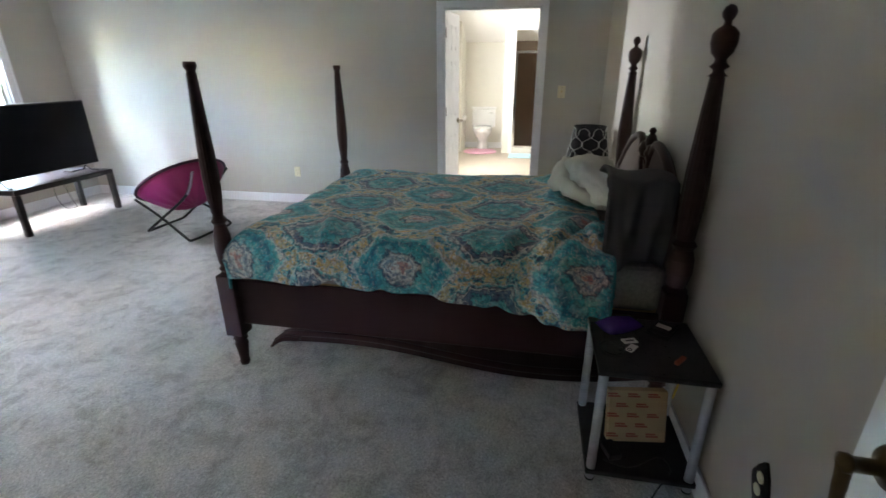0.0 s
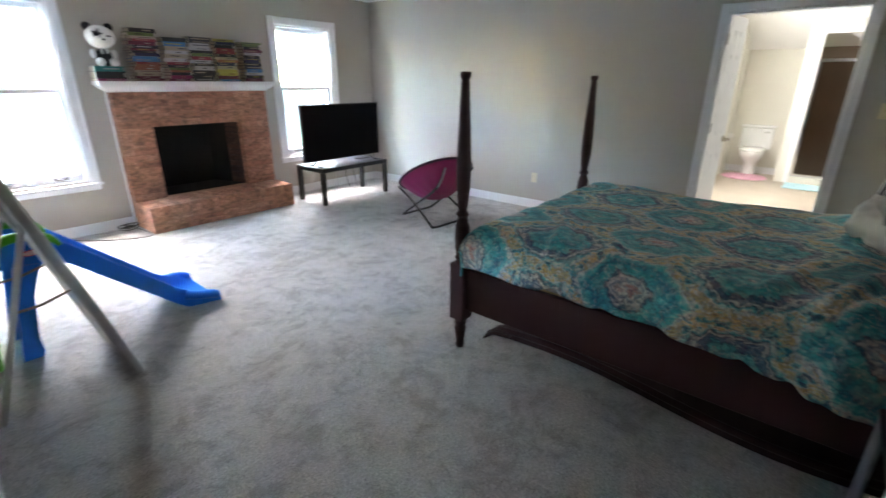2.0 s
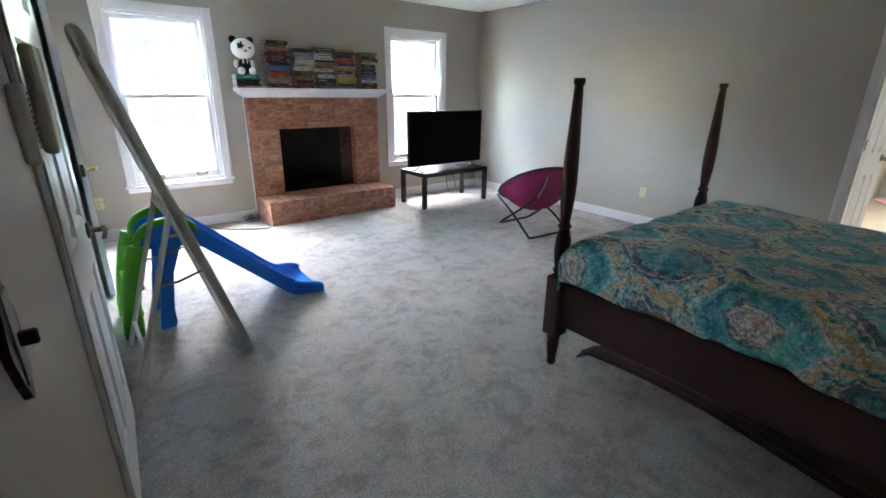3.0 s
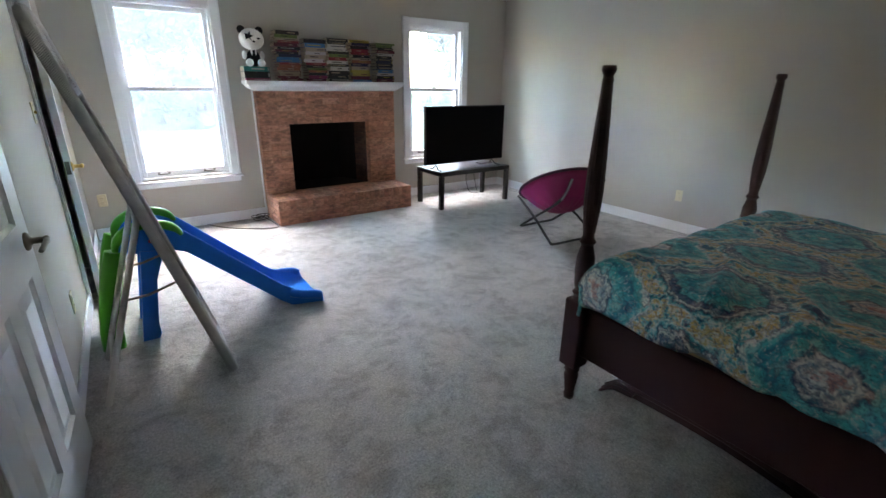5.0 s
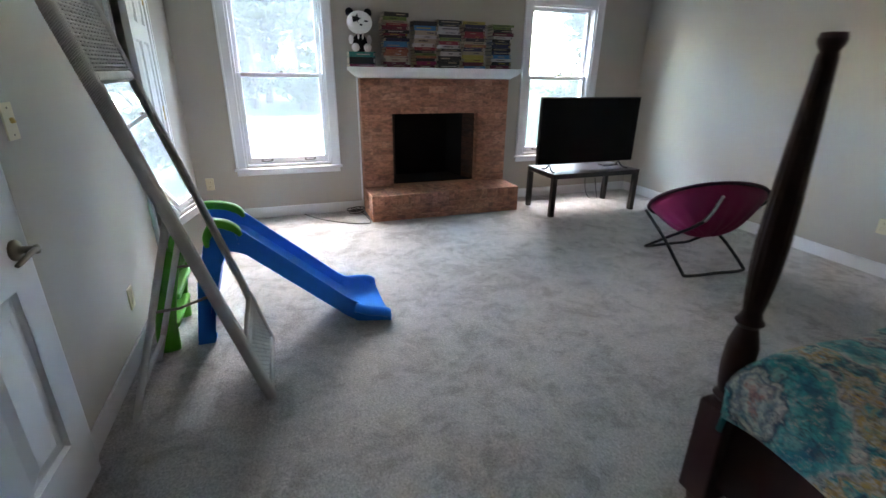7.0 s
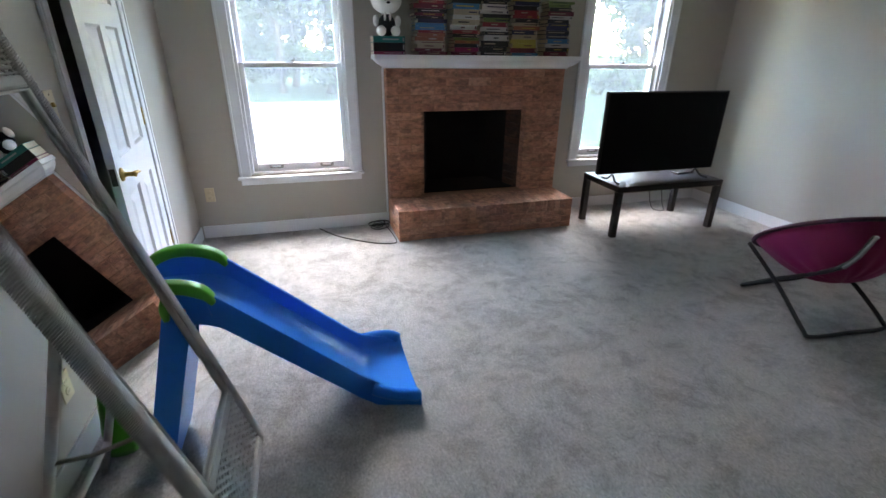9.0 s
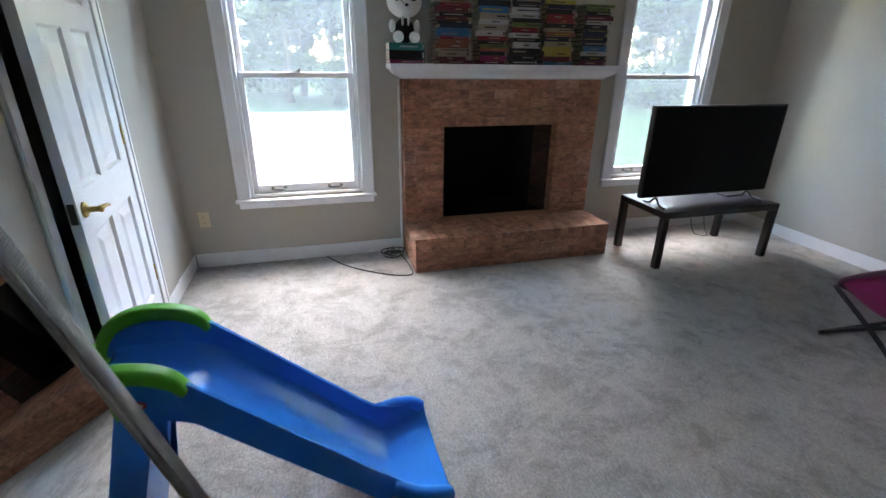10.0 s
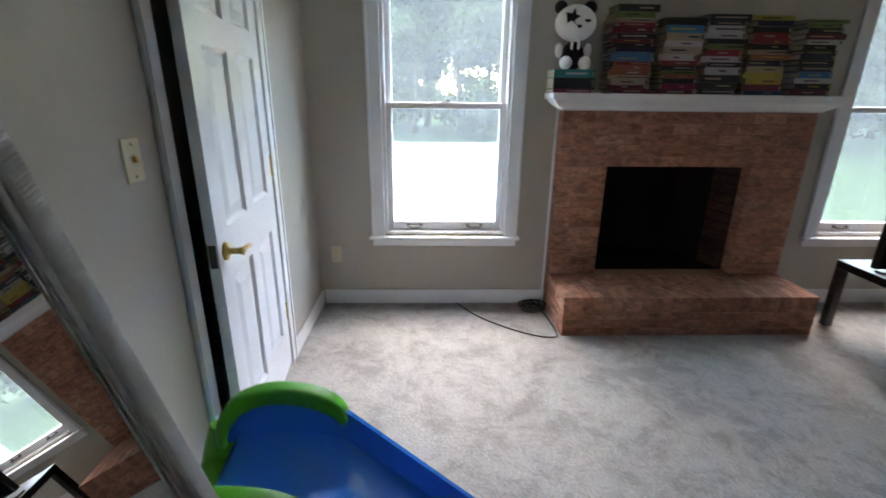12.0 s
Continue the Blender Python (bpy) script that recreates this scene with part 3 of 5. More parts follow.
# bathroom doorway with a pair of narrow leaves folded into the bathroom
casing("door_casing", BATH_DOOR[1] - BATH_DOOR[0], BATH_DOOR[2], pose(XB, BATH_DOOR[1], 0, 0, 0, 180))
leaf = panel_door("door_4", 0.445, pose(XB + 0.10, BATH_DOOR[1] - 0.02, 0, 0, 0, -97), "white narrow bathroom door leaf standing open")
lever_handle(leaf, pose(0, 0.40, 0.93), NICKEL, -1)
for z in (0.26, 1.06, 1.82):
    part("hinge_leaf", cube_bm(XB + 0.02, BATH_DOOR[1] - 0.0215, z - 0.045, XB + 0.055, BATH_DOOR[1] - 0.0185, z + 0.045), BRONZE, leaf, "", leaf.matrix_basis.inverted())
leaf = panel_door("door_5", 0.445, pose(XB + 0.13, BATH_DOOR[0] - 0.03, 0, 0, 0, -95), "white narrow bathroom door leaf standing open")
for z in (0.26, 1.06, 1.82):
    part("hinge_leaf", cube_bm(XB + 0.02, BATH_DOOR[0] + 0.0185, z - 0.045, XB + 0.055, BATH_DOOR[0] + 0.0215, z + 0.045), BRONZE, leaf, "", leaf.matrix_basis.inverted())


# ---- windows ----
def window(name, x0, x1):
    top = tagged(thing(name, "white double-hung window with two lifts on the lower sash", "window", Matrix.Translation((x0, YF, 0))), kind="structure")
    w = x1 - x0
    for y0, y1 in ((-0.09, 0.0), (w, w + 0.09)):
        bm = cube_bm(y0, -0.018, W_SILL - 0.012, y1, -0.0005, W_TOP + 0.09, bevel=0.004)
        box(bm, y0 if y0 < 0 else y1 - 0.02, -0.026, W_SILL - 0.012, y0 + 0.02 if y0 < 0 else y1, -0.018, W_TOP + 0.09, bevel=0.003)
        part("window_casing", bm, TRIM, top)
    bm = cube_bm(0.0005, -0.018, W_TOP, w - 0.0005, -0.0005, W_TOP + 0.088, bevel=0.004)
    part("window_casing", bm, TRIM, top)
    part("window_sill", cube_bm(-0.105, -0.05, W_SILL - 0.034, w + 0.105, -0.0005, W_SILL - 0.013, bevel=0.006, seg=2), TRIM, top)
    part("apron", cube_bm(-0.085, -0.016, W_SILL - 0.085, w + 0.085, -0.0005, W_SILL - 0.035, bevel=0.004), TRIM, top)
    frame_bm = bmesh.new()
    for a, b in ((0.0005, 0.02), (w - 0.02, w - 0.0005)):
        box(frame_bm, a, 0.0, W_SILL, b, 0.17, W_TOP)
    box(frame_bm, 0.02, 0.0, W_TOP - 0.02, w - 0.02, 0.17, W_TOP - 0.0005)
    box(frame_bm, 0.02, 0.0, W_SILL + 0.0005, w - 0.02, 0.17, W_SILL + 0.015)
    part("window_frame", frame_bm, TRIM, top)
    for sash, y, z0, z1, low in (("lower_sash", 0.035, W_SILL + 0.016, W_MID + 0.018, 0.062), ("upper_sash", 0.078, W_MID - 0.018, W_TOP - 0.021, 0.036)):
        bm = bmesh.new()
        for a, b in ((0.021, 0.058), (w - 0.058, w - 0.021)):
            box(bm, a, y, z0, b, y + 0.035, z1, bevel=0.003)
        hi = 0.036 if sash == "lower_sash" else 0.04
        box(bm, 0.058, y, z0, w - 0.058, y + 0.035, z0 + low, bevel=0.003)
        box(bm, 0.058, y, z1 - hi, w - 0.058, y + 0.035, z1, bevel=0.003)
        s = part(sash, bm, TRIM, top)
        pane = part("pane", cube_bm(0.056, y + 0.014, z0 + low - 0.003, w - 0.056, y + 0.018, z1 - hi + 0.003), GLASS, s)
        pane.visible_shadow = False
    # Added sheet without a shadow: daylight passes, only the outdoor view is dimmed.
    veil = part("window_veil", cube_bm(0.021, 0.150, W_SILL + 0.016, w - 0.021, 0.152, W_TOP - 0.021), VEIL, top, "added sheet that dims and hazes the view outside")
    veil.visible_shadow = False
    for cx in (0.20, w - 0.20):
        bm = tube(bmesh.new(), smooth_path([(cx - 0.045, 0.034, W_SILL + 0.05), (cx - 0.04, 0.012, W_SILL + 0.047), (cx + 0.04, 0.012, W_SILL + 0.047), (cx + 0.045, 0.034, W_SILL + 0.05)], 4), 0.006, 8)
        box(bm, cx - 0.055, 0.031, W_SILL + 0.04, cx - 0.035, 0.0345, W_SILL + 0.06)
        box(bm, cx + 0.035, 0.031, W_SILL + 0.04, cx + 0.055, 0.0345, W_SILL + 0.06)
        part("sash_lift", bm, PEWTER, top)
    bm = cube_bm(w / 2 - 0.03, 0.04, W_MID + 0.019, w / 2 + 0.03, 0.075, W_MID + 0.027, bevel=0.002)
    tube(bm, [(w / 2, 0.055, W_MID + 0.03), (w / 2 + 0.03, 0.05, W_MID + 0.036)], 0.006, 8)
    part("sash_lock", bm, PEWTER, top)


for i, (a, b) in enumerate(WINDOWS):
    window("window_%d" % (i + 1), a, b)


# ---- switches, outlets, intercom ----
def wall_plate(name, m, metal, label, kind="outlet", category="outlet"):
    """Plate in the local y-z plane, facing local +x."""
    top = thing(name, label, category, m)
    bm = cube_bm(0.0, -0.036, -0.058, 0.006, 0.036, 0.058, bevel=0.003, seg=2)
    part("plate", bm, metal, top)
    if kind == "outlet":
        for z in (-0.021, 0.021):
            part("socket", lathe(bmesh.new(), [(0.017, 0), (0.017, 0.002), (0.015, 0.003)], 16, Matrix.Translation((0.0055, 0, z)) @ pose(0, 0, 0, 0, 90, 0)), IVORY, top)
            for y in (-0.006, 0.006):
                part("slot", cube_bm(0.0082, y - 0.001, z - 0.004, 0.009, y + 0.001, z + 0.005), BLACK_PLASTIC, top)
    else:
        part("toggle", cube_bm(0.005, -0.005, -0.011, 0.018, 0.005, 0.006, bevel=0.002, m=pose(0, 0, 0.002, 0, -18, 0)), BRONZE if metal is BRONZE else BRASS, top)
        for z in (-0.042, 0.042):
            part("screw", lathe(bmesh.new(), [(0.004, 0), (0.004, 0.001), (0.002, 0.002)], 8, Matrix.Translation((0.0058, 0, z)) @ pose(0, 0, 0, 0, 90, 0)), NICKEL, top)
    return top


wall_plate("wall_outlet", pose(XB, 2.90, 0.37, 0, 0, 180), IVORY, "ivory duplex outlet on the bare wall")
wall_plate("light_switch", pose(XB, -0.03, 1.265, 0, 0, 180), IVORY, "ivory light switch beside the bathroom doorway", "switch", "light switch")
wall_plate("wall_outlet", pose(0.095, YF, 0.366, 0, 0, -90), IVORY, "ivory duplex outlet under the window corner")
wall_plate("light_switch", LEFT @ pose(0, 2.80, 1.243), IVORY, "ivory light switch between two doors", "switch", "light switch")
wall_plate("wall_outlet", LEFT @ pose(0, 3.42, 0.31), IVORY, "ivory duplex outlet above the baseboard")
wall_plate("light_switch", LEFT @ pose(0, 3.94, 1.252), IVORY, "ivory light switch beside the closet door", "switch", "light switch")

# ---- bed ----
BED_X0, BED_X1, BED_Y0, BED_Y1 = 1.89, 3.438, -0.398, 1.658


def foot_post_profile():
    return [(0.022, 0.0), (0.026, 0.02), (0.022, 0.035), (0.034, 0.13), (0.026, 0.145), (0.036, 0.16), (0.030, 0.175), (0.044, 0.19)], \
           [(0.040, 0.53), (0.029, 0.545), (0.040, 0.56), (0.030, 0.575), (0.036, 0.60), (0.041, 0.66), (0.039, 0.73), (0.029, 0.77), (0.025, 0.785), (0.036, 0.80), (0.027, 0.815),
            (0.024, 0.83), (0.028, 0.86), (0.036, 0.95), (0.038, 1.02), (0.036, 1.12), (0.029, 1.28), (0.023, 1.40), (0.021, 1.455), (0.018, 1.465), (0.026, 1.48), (0.028, 1.49), (0.024, 1.503)]


def reeded(bm, profile, seg, z0, z1, m):
    """A turned post whose shaft between z0 and z1 carries fine reeds."""
    rings = []
    for r, z in profile:
        ring = []
        for i in range(seg):
            a = 2 * math.pi * i / seg
            k = 1 - (0.045 if (z0 < z < z1 and i % 2) else 0.0)
            ring.append(bm.verts.new((r * k * math.cos(a), r * k * math.sin(a), z)))
        rings.append(ring)
    for a, b in zip(rings, rings[1:]):
        for i in range(seg):
            bm.faces.new((a[i], a[(i + 1) % seg], b[(i + 1) % seg], b[i]))
    bm.faces.new(reversed(rings[0])), bm.faces.new(rings[-1])
    bmesh.ops.transform(bm, matrix=m, verts=[v for r in rings for v in r])


def bed():
    top = thing("four_poster_bed", "dark cherry four-poster bed with turned posts and carved headboard", "bed", pose(0, 0, 0))
    for x in (BED_X0, BED_X1):
        m = Matrix.Translation((x, BED_Y1, 0))
        low, high = foot_post_profile()
        bm = lathe(bmesh.new(), low, 20, m)
        box(bm, x - 0.047, BED_Y1 - 0.047, 0.19, x + 0.047, BED_Y1 + 0.047, 0.53, bevel=0.008, seg=2)
        reeded(bm, high, 32, 0.84, 1.45, m)
        part("foot_post", bm, CHERRY, top)
        m = Matrix.Translation((x, BED_Y0, 0))
        bm = lathe(bmesh.new(), low, 20, m)
        box(bm, x - 0.047, BED_Y0 - 0.042, 0.19, x + 0.047, BED_Y0 + 0.047, 0.62, bevel=0.008, seg=2)
        reeded(bm, [(0.047, 0.62), (0.036, 0.64), (0.05, 0.70), (0.048, 0.76), (0.036, 0.80), (0.046, 0.82), (0.034, 0.84), (0.042, 0.95), (0.046, 1.02), (0.043, 1.12), (0.033, 1.30), (0.024, 1.44)], 32, 0.85, 1.43, m)
        hp = part("head_post", bm, CHERRY, top)
        part("finial", lathe(bmesh.new(), [(0.032, 1.44), (0.02, 1.452), (0.018, 1.46), (0.032, 1.472), (0.02, 1.485), (0.018, 1.495), (0.034, 1.515), (0.042, 1.545), (0.041, 1.575), (0.027, 1.592), (0.013, 1.60), (0.011, 1.612), (0.02, 1.625), (0.023, 1.64), (0.017, 1.655), (0.004, 1.663)], 20, m), CHERRY, hp)
    for x in (BED_X0, BED_X1):
        bm = cube_bm(x - 0.014, BED_Y0 + 0.04, 0.255, x + 0.014, BED_Y1 - 0.04, 0.50, bevel=0.004)
        part("side_rail", bm, CHERRY, top)
    part("foot_rail", cube_bm(BED_X0 + 0.04, BED_Y1 - 0.014, 0.26, BED_X1 - 0.04, BED_Y1 + 0.014, 0.50, bevel=0.004), CHERRY, top)
    # headboard: two swan-neck scrolls rising to a small finial
    cx, half = (BED_X0 + BED_X1) / 2, (BED_X1 - BED_X0) / 2 - 0.04
    outline = [(-half, 0.36), (half, 0.36)]
    right = []
    for i in range(17):
        s = i / 16
        z = 0.84 + 0.28 * math.sin(math.pi * 0.5 * min(1, s * 1.25)) - (0.17 * ((s - 0.8) / 0.2) ** 2 if s > 0.8 else 0)
        right.append((half * (1 - s) + 0.05 * s, z))
    outline += right + [(-x, z) for x, z in reversed(right)]
    bm = prism(bmesh.new(), [(x + cx, z) for x, z in outline], BED_Y0 - 0.016, BED_Y0 + 0.016)
    hb = part("headboard", bm, CHERRY, top, "carved headboard with two swan-neck scrolls")
    for sgn in (-1, 1):
        path = [(cx + sgn * x, BED_Y0 + 0.012, z) for x, z in right]
        part("scroll_moulding", tube(bmesh.new(), path, 0.022, 8), CHERRY, hb)
        part("rosette", lathe(bmesh.new(), [(0.045, -0.02), (0.048, 0.0), (0.04, 0.022), (0.02, 0.026), (0.012, 0.034)], 18, Matrix.Translation((cx + sgn * 0.075, BED_Y0 + 0.01, 1.06)) @ pose(0, 0, 0, -90, 0, 0)), CHERRY, hb)
    part("finial", lathe(bmesh.new(), [(0.018, 0.93), (0.026, 0.95), (0.014, 0.98), (0.014, 1.06), (0.026, 1.09), (0.03, 1.12), (0.02, 1.145), (0.012, 1.15), (0.02, 1.165), (0.012, 1.18), (0.003, 1.185)], 16, Matrix.Translation((cx, BED_Y0, 0))), CHERRY, hb)
    for i in range(6):
        y = BED_Y0 + 0.25 + i * 0.32
        part("slat", cube_bm(BED_X0 + 0.016, y, 0.27, BED_X1 - 0.016, y + 0.07, 0.29), CREAM_CLOTH, top)
    return top


bed()


def cushion(sx, sy, sz, seed, crumple=0.02, power=2.6, n=26):
    bm = bmesh.new()
    sides = []
    for sign in (1, -1):
        def fn(u, v, sign=sign):
            a, b = u * 2 - 1, v * 2 - 1
            edge = max(0.0, (1 - abs(a) ** power) * (1 - abs(b) ** power)) ** 0.45
            pull = 1 - 0.05 * (abs(a * b)) + 0.02 * math.sin(5 * a + seed)
            n1 = noise.noise(Vector((a * 2.1 + seed, b * 2.1, sign * 0.7))) + 0.5 * noise.noise(Vector((a * 5 + seed, b * 5, sign)))
            return (a * sx / 2 * pull, b * sy / 2 * pull, sign * edge * (sz / 2 + crumple * n1) + 0.3 * crumple * noise.noise(Vector((a * 3, b * 3, seed))))
        sides.append(sheet(bm, fn, n, n))
    bmesh.ops.remove_doubles(bm, verts=bm.verts, dist=0.002)
    return bm


single("box_spring", cube_bm(BED_X0 + 0.018, BED_Y0 + 0.025, 0.292, BED_X1 - 0.018, BED_Y1 - 0.03, 0.488, bevel=0.02, seg=3), CREAM_CLOTH, "cream cloth box spring showing above the bed rail", "box spring")
single("mattress", cube_bm(BED_X0 + 0.012, BED_Y0 + 0.03, 0.490, BED_X1 - 0.012, BED_Y1 - 0.05, 0.715, bevel=0.045, seg=4), SPECKLE, "mattress in a grey marled fitted sheet", "mattress")


def comforter():
    bm = bmesh.new()
    cx, a, y1, y0, topz = (BED_X0 + BED_X1) / 2, 0.815, BED_Y1 - 0.035, -0.14, 0.735
    r, skirt = 0.11, 0.30

    def fold(e, lim):
        s, e = (1 if e >= 0 else -1), abs(e)
        if e < lim - r:
            return s * e, 0.0
        q = (e - (lim - r)) / r
        if q < math.pi / 2:
            return s * (lim - r + r * math.sin(q)), r * (1 - math.cos(q))
        return s * lim, r + (q - math.pi / 2) * r

    def fn(u, v):
        y_len = y0 + v * (y1 - y0 + 0.22)
        head = max(0.0, min(1.0, (1.0 - y_len) / 1.1))
        ww = a + (0.05 * head ** 1.5 if u < 0.5 else 0.0)
        reach = ww + 0.10 + (0.06 + 0.11 * head ** 2 if u < 0.5 else 0.08)
        x, dx = fold((u * 2 - 1) * reach, ww)
        y, dy = fold(y_len - 0.5, y1 - 0.5)
        y += 0.5
        z = topz - max(dx, dy)
        soft = noise.noise(Vector((x * 2.2, y * 2.2, 3))) * 0.022 + noise.noise(Vector((x * 6, y * 6, 9))) * 0.008
        ridge = abs(noise.noise(Vector((x * 3.0 + y * 1.5, y * 1.2 - x, 5)))) * 0.025
        side = min(1.0, dx / 0.1)
        wave = side * 0.02 * math.sin(y * 16 + 2 * noise.noise(Vector((y * 3, 0, 0)))) * (0.4 + head)
        near_side = max(0.0, min(1.0, (0.15 - (x + 0.2)) / 0.6))
        for y_at, lean, hgt in ((1.12, 0.30, 0.05), (0.86, 0.22, 0.03), (0.62, 0.1, 0.022), (0.30, -0.25, 0.04), (0.12, -0.42, 0.05), (0.02, -0.5, 0.035)):
            z += hgt * near_side * math.exp(-((y - y_at - lean * (x + 0.75)) / 0.035) ** 2) * (1 - 0.4 * side)
        z += (soft + ridge) * (1 - 0.7 * side)
        hem = side * 0.012 * noise.noise(Vector((y * 5, x, 2)))
        lift = 0.03 * math.exp(-((y - 0.05) / 0.12) ** 2) * (1 - side)
        return (cx + x + (wave * (-1 if u < 0.5 else 1)), y + 0.01 * side * noise.noise(Vector((z * 9, y * 4, 1))), z + hem + lift)
    sheet(bm, fn, 110, 110)
    top = thing("comforter", "teal medallion-print quilt spread over the bed, rumpled at its edges", "quilt")
    ob = part("cover", bm, QUILT, top)
    edge = [Vector(fn(0.0, 1 - i / 60)) for i in range(61)] + [Vector(fn(i / 90, 0.0)) for i in range(1, 91)]
    part("binding", tube(bmesh.new(), [p + Vector((0, 0, 0.006)) for p in edge], 0.009, 6), TEAL_CLOTH, top, "plain teal binding along the edge")
    sol = ob.modifiers.new("thickness", "SOLIDIFY")
    sol.thickness, sol.offset = 0.014, 1.0
    return ob


comforter()
# turned-back corner of the quilt
bm = bmesh.new()
sheet(bm, lambda u, v: (1.84 + 0.30 * u + 0.02 * math.sin(v * 9), -0.16 + 0.05 * v + 0.06 * math.sin(u * 3.1) + 0.03 * u, 0.775 + 0.03 * math.sin(v * math.pi) - 0.22 * (1 - u) ** 3 + 0.012 * noise.noise(Vector((u * 6, v * 6, 4)))), 24, 10)
ob = single("quilt_fold", bm, QUILT, "turned-back edge of the teal quilt", "quilt")
sol = ob.modifiers.new("thickness", "SOLIDIFY")
sol.thickness = 0.02

single("white_pillow", cushion(0.64, 0.44, 0.16, 3.0, 0.05, 2.6, 40), LINEN, "crumpled off-white pillow against the headboard", "pillow", pose(2.62, -0.175, 0.885, 34, 10, 4))
single("white_pillow", cushion(0.56, 0.40, 0.14, 8.0, 0.05, 2.6, 40), LINEN, "crumpled off-white pillow on the far side", "pillow", pose(2.90, -0.11, 0.84, 20, -6, -12))
single("charcoal_pillow", cushion(0.38, 0.36, 0.14, 5.0, 0.022), CHARCOAL, "charcoal pillow slumped at the bed edge", "pillow", pose(2.14, -0.245, 0.88, 66, 2, 2))
def drape(u, v):
    """Down the bed's side of the pillow in soft folds, over its top and a little down behind."""
    y = DRAPE_Y[0] + (DRAPE_Y[1] - DRAPE_Y[0]) * u
    fall = noise.noise(Vector((u * 4.0, v * 1.2, 6.0))) * 0.016 + noise.noise(Vector((u * 9.0, v * 2.5, 2.0))) * 0.007
    ridge = 0.012 * math.sin(u * 15 + 3.0 * v) * (1 - v) ** 0.6
    crest = 1.06 + 0.02 * u + 0.010 * math.sin(u * 7)
    if v < 0.7:
        return (1.905 - 0.012 * math.sin(v * 4.4) + fall + ridge, y + 0.02 * (0.7 - v) * (1 - 2 * u), 0.70 + 0.03 * math.sin(u * 5) + (crest - 0.72) * (v / 0.7) ** 0.9)
    q = (v - 0.7) / 0.3
    return (1.905 + 0.30 * q + fall, y, crest + 0.02 * math.sin(q * math.pi) - 0.03 * q * q - 0.01 * (1 - q))


DRAPE_Y = (-0.352, -0.095)
# dark cloth hanging off the pillow over the bed's edge
bm = bmesh.new()
sheet(bm, drape, 40, 44)
ob = single("dark_throw", bm, CHARCOAL, "charcoal cloth hanging over the pillow and mattress edge", "blanket")
sol = ob.modifiers.new("thickness", "SOLIDIFY")
sol.thickness = 0.02


# spare carved rail lying under the bed
def spare_board():
    top = thing("spare_headboard", "dark carved wooden bed board lying on the carpet under the bed", "bed board", pose(2.16, 0.56, 0.0))
    out = []
    for i in range(25):
        s = i / 24
        out.append((0.06 * math.sin(s * math.pi * 2) - 0.03 - 0.05 * math.sin(s * math.pi), 1.0 - 2.0 * s))
    bm = bmesh.new()
    sheet_pts = [(x, y, 0.012) for x, y in out] + [(0.32, y, 0.012) for x, y in reversed(out)]
    a = [bm.verts.new((x, y, 0.0)) for x, y, z in sheet_pts]
    b = [bm.verts.new((x, y, 0.035)) for x, y, z in sheet_pts]
    n = len(a)
    for i in range(n):
        bm.faces.new((a[i], a[(i + 1) % n], b[(i + 1) % n], b[i]))
    f1, f2 = bm.faces.new(list(reversed(a))), bm.faces.new(b)
    bmesh.ops.triangulate(bm, faces=[f1, f2])
    part("board", bm, CHERRY, top)
    part("moulding", tube(bmesh.new(), [(x + 0.012, y, 0.045) for x, y in out], 0.018, 8), CHERRY, top)
    for k in range(5):
        tip = (-0.115 + 0.036 * k, 1.06 - 0.010 * abs(k - 2), 0.006)
        part("carved_claw", tube(bmesh.new(), smooth_path([(-0.05 + 0.014 * k, 0.90, 0.03), (-0.075 + 0.024 * k, 0.99, 0.038), tip], 4), [0.010, 0.012, 0.013, 0.014, 0.013, 0.012, 0.010, 0.008, 0.004], 6), CHERRY, top)


spare_board()


# ---- television and its table ----
def tv_table():
    top = thing("tv_table", "low black laminate table under the television", "table", pose(3.872, 5.125, 0))
    w, d, h = 0.535, 0.265, 0.45
    part("tabletop", cube_bm(-w, -d, h - 0.05, w, d, h, bevel=0.003), BLACK_WOOD, top)
    for x in (-w + 0.001, w - 0.051):
        for y in (-d + 0.001, d - 0.051):
            part("leg", cube_bm(x, y, 0, x + 0.05, y + 0.05, h - 0.051, bevel=0.002), BLACK_WOOD, top)


def television():
    top = thing("television", "large black flat-screen television, switched off", "television", pose(3.84, 5.065, 0.45, 0, 0, 0.5))
    w = 0.603
    bm = cube_bm(-w, -0.02, 0.066, w, 0.02, 0.735, bevel=0.006, seg=2)
    box(bm, -w * 0.7, 0.02, 0.12, w * 0.7, 0.055, 0.55, bevel=0.012)
    part("body", bm, BLACK_PLASTIC, top)
    part("screen", cube_bm(-w + 0.012, -0.0225, 0.072, w - 0.012, -0.0195, 0.723), SCREEN, top)
    part("logo_bar", cube_bm(-0.03, -0.0225, 0.056, 0.03, -0.0205, 0.063), NICKEL, top)
    for s in (-1, 1):
        bm = tube(bmesh.new(), smooth_path([(s * 0.46, -0.13, 0.008), (s * 0.45, -0.06, 0.012), (s * 0.44, 0.0, 0.055), (s * 0.45, 0.05, 0.012), (s * 0.46, 0.11, 0.008)], 4), 0.008, 8)
        part("foot", bm, BLACK_PLASTIC, top)


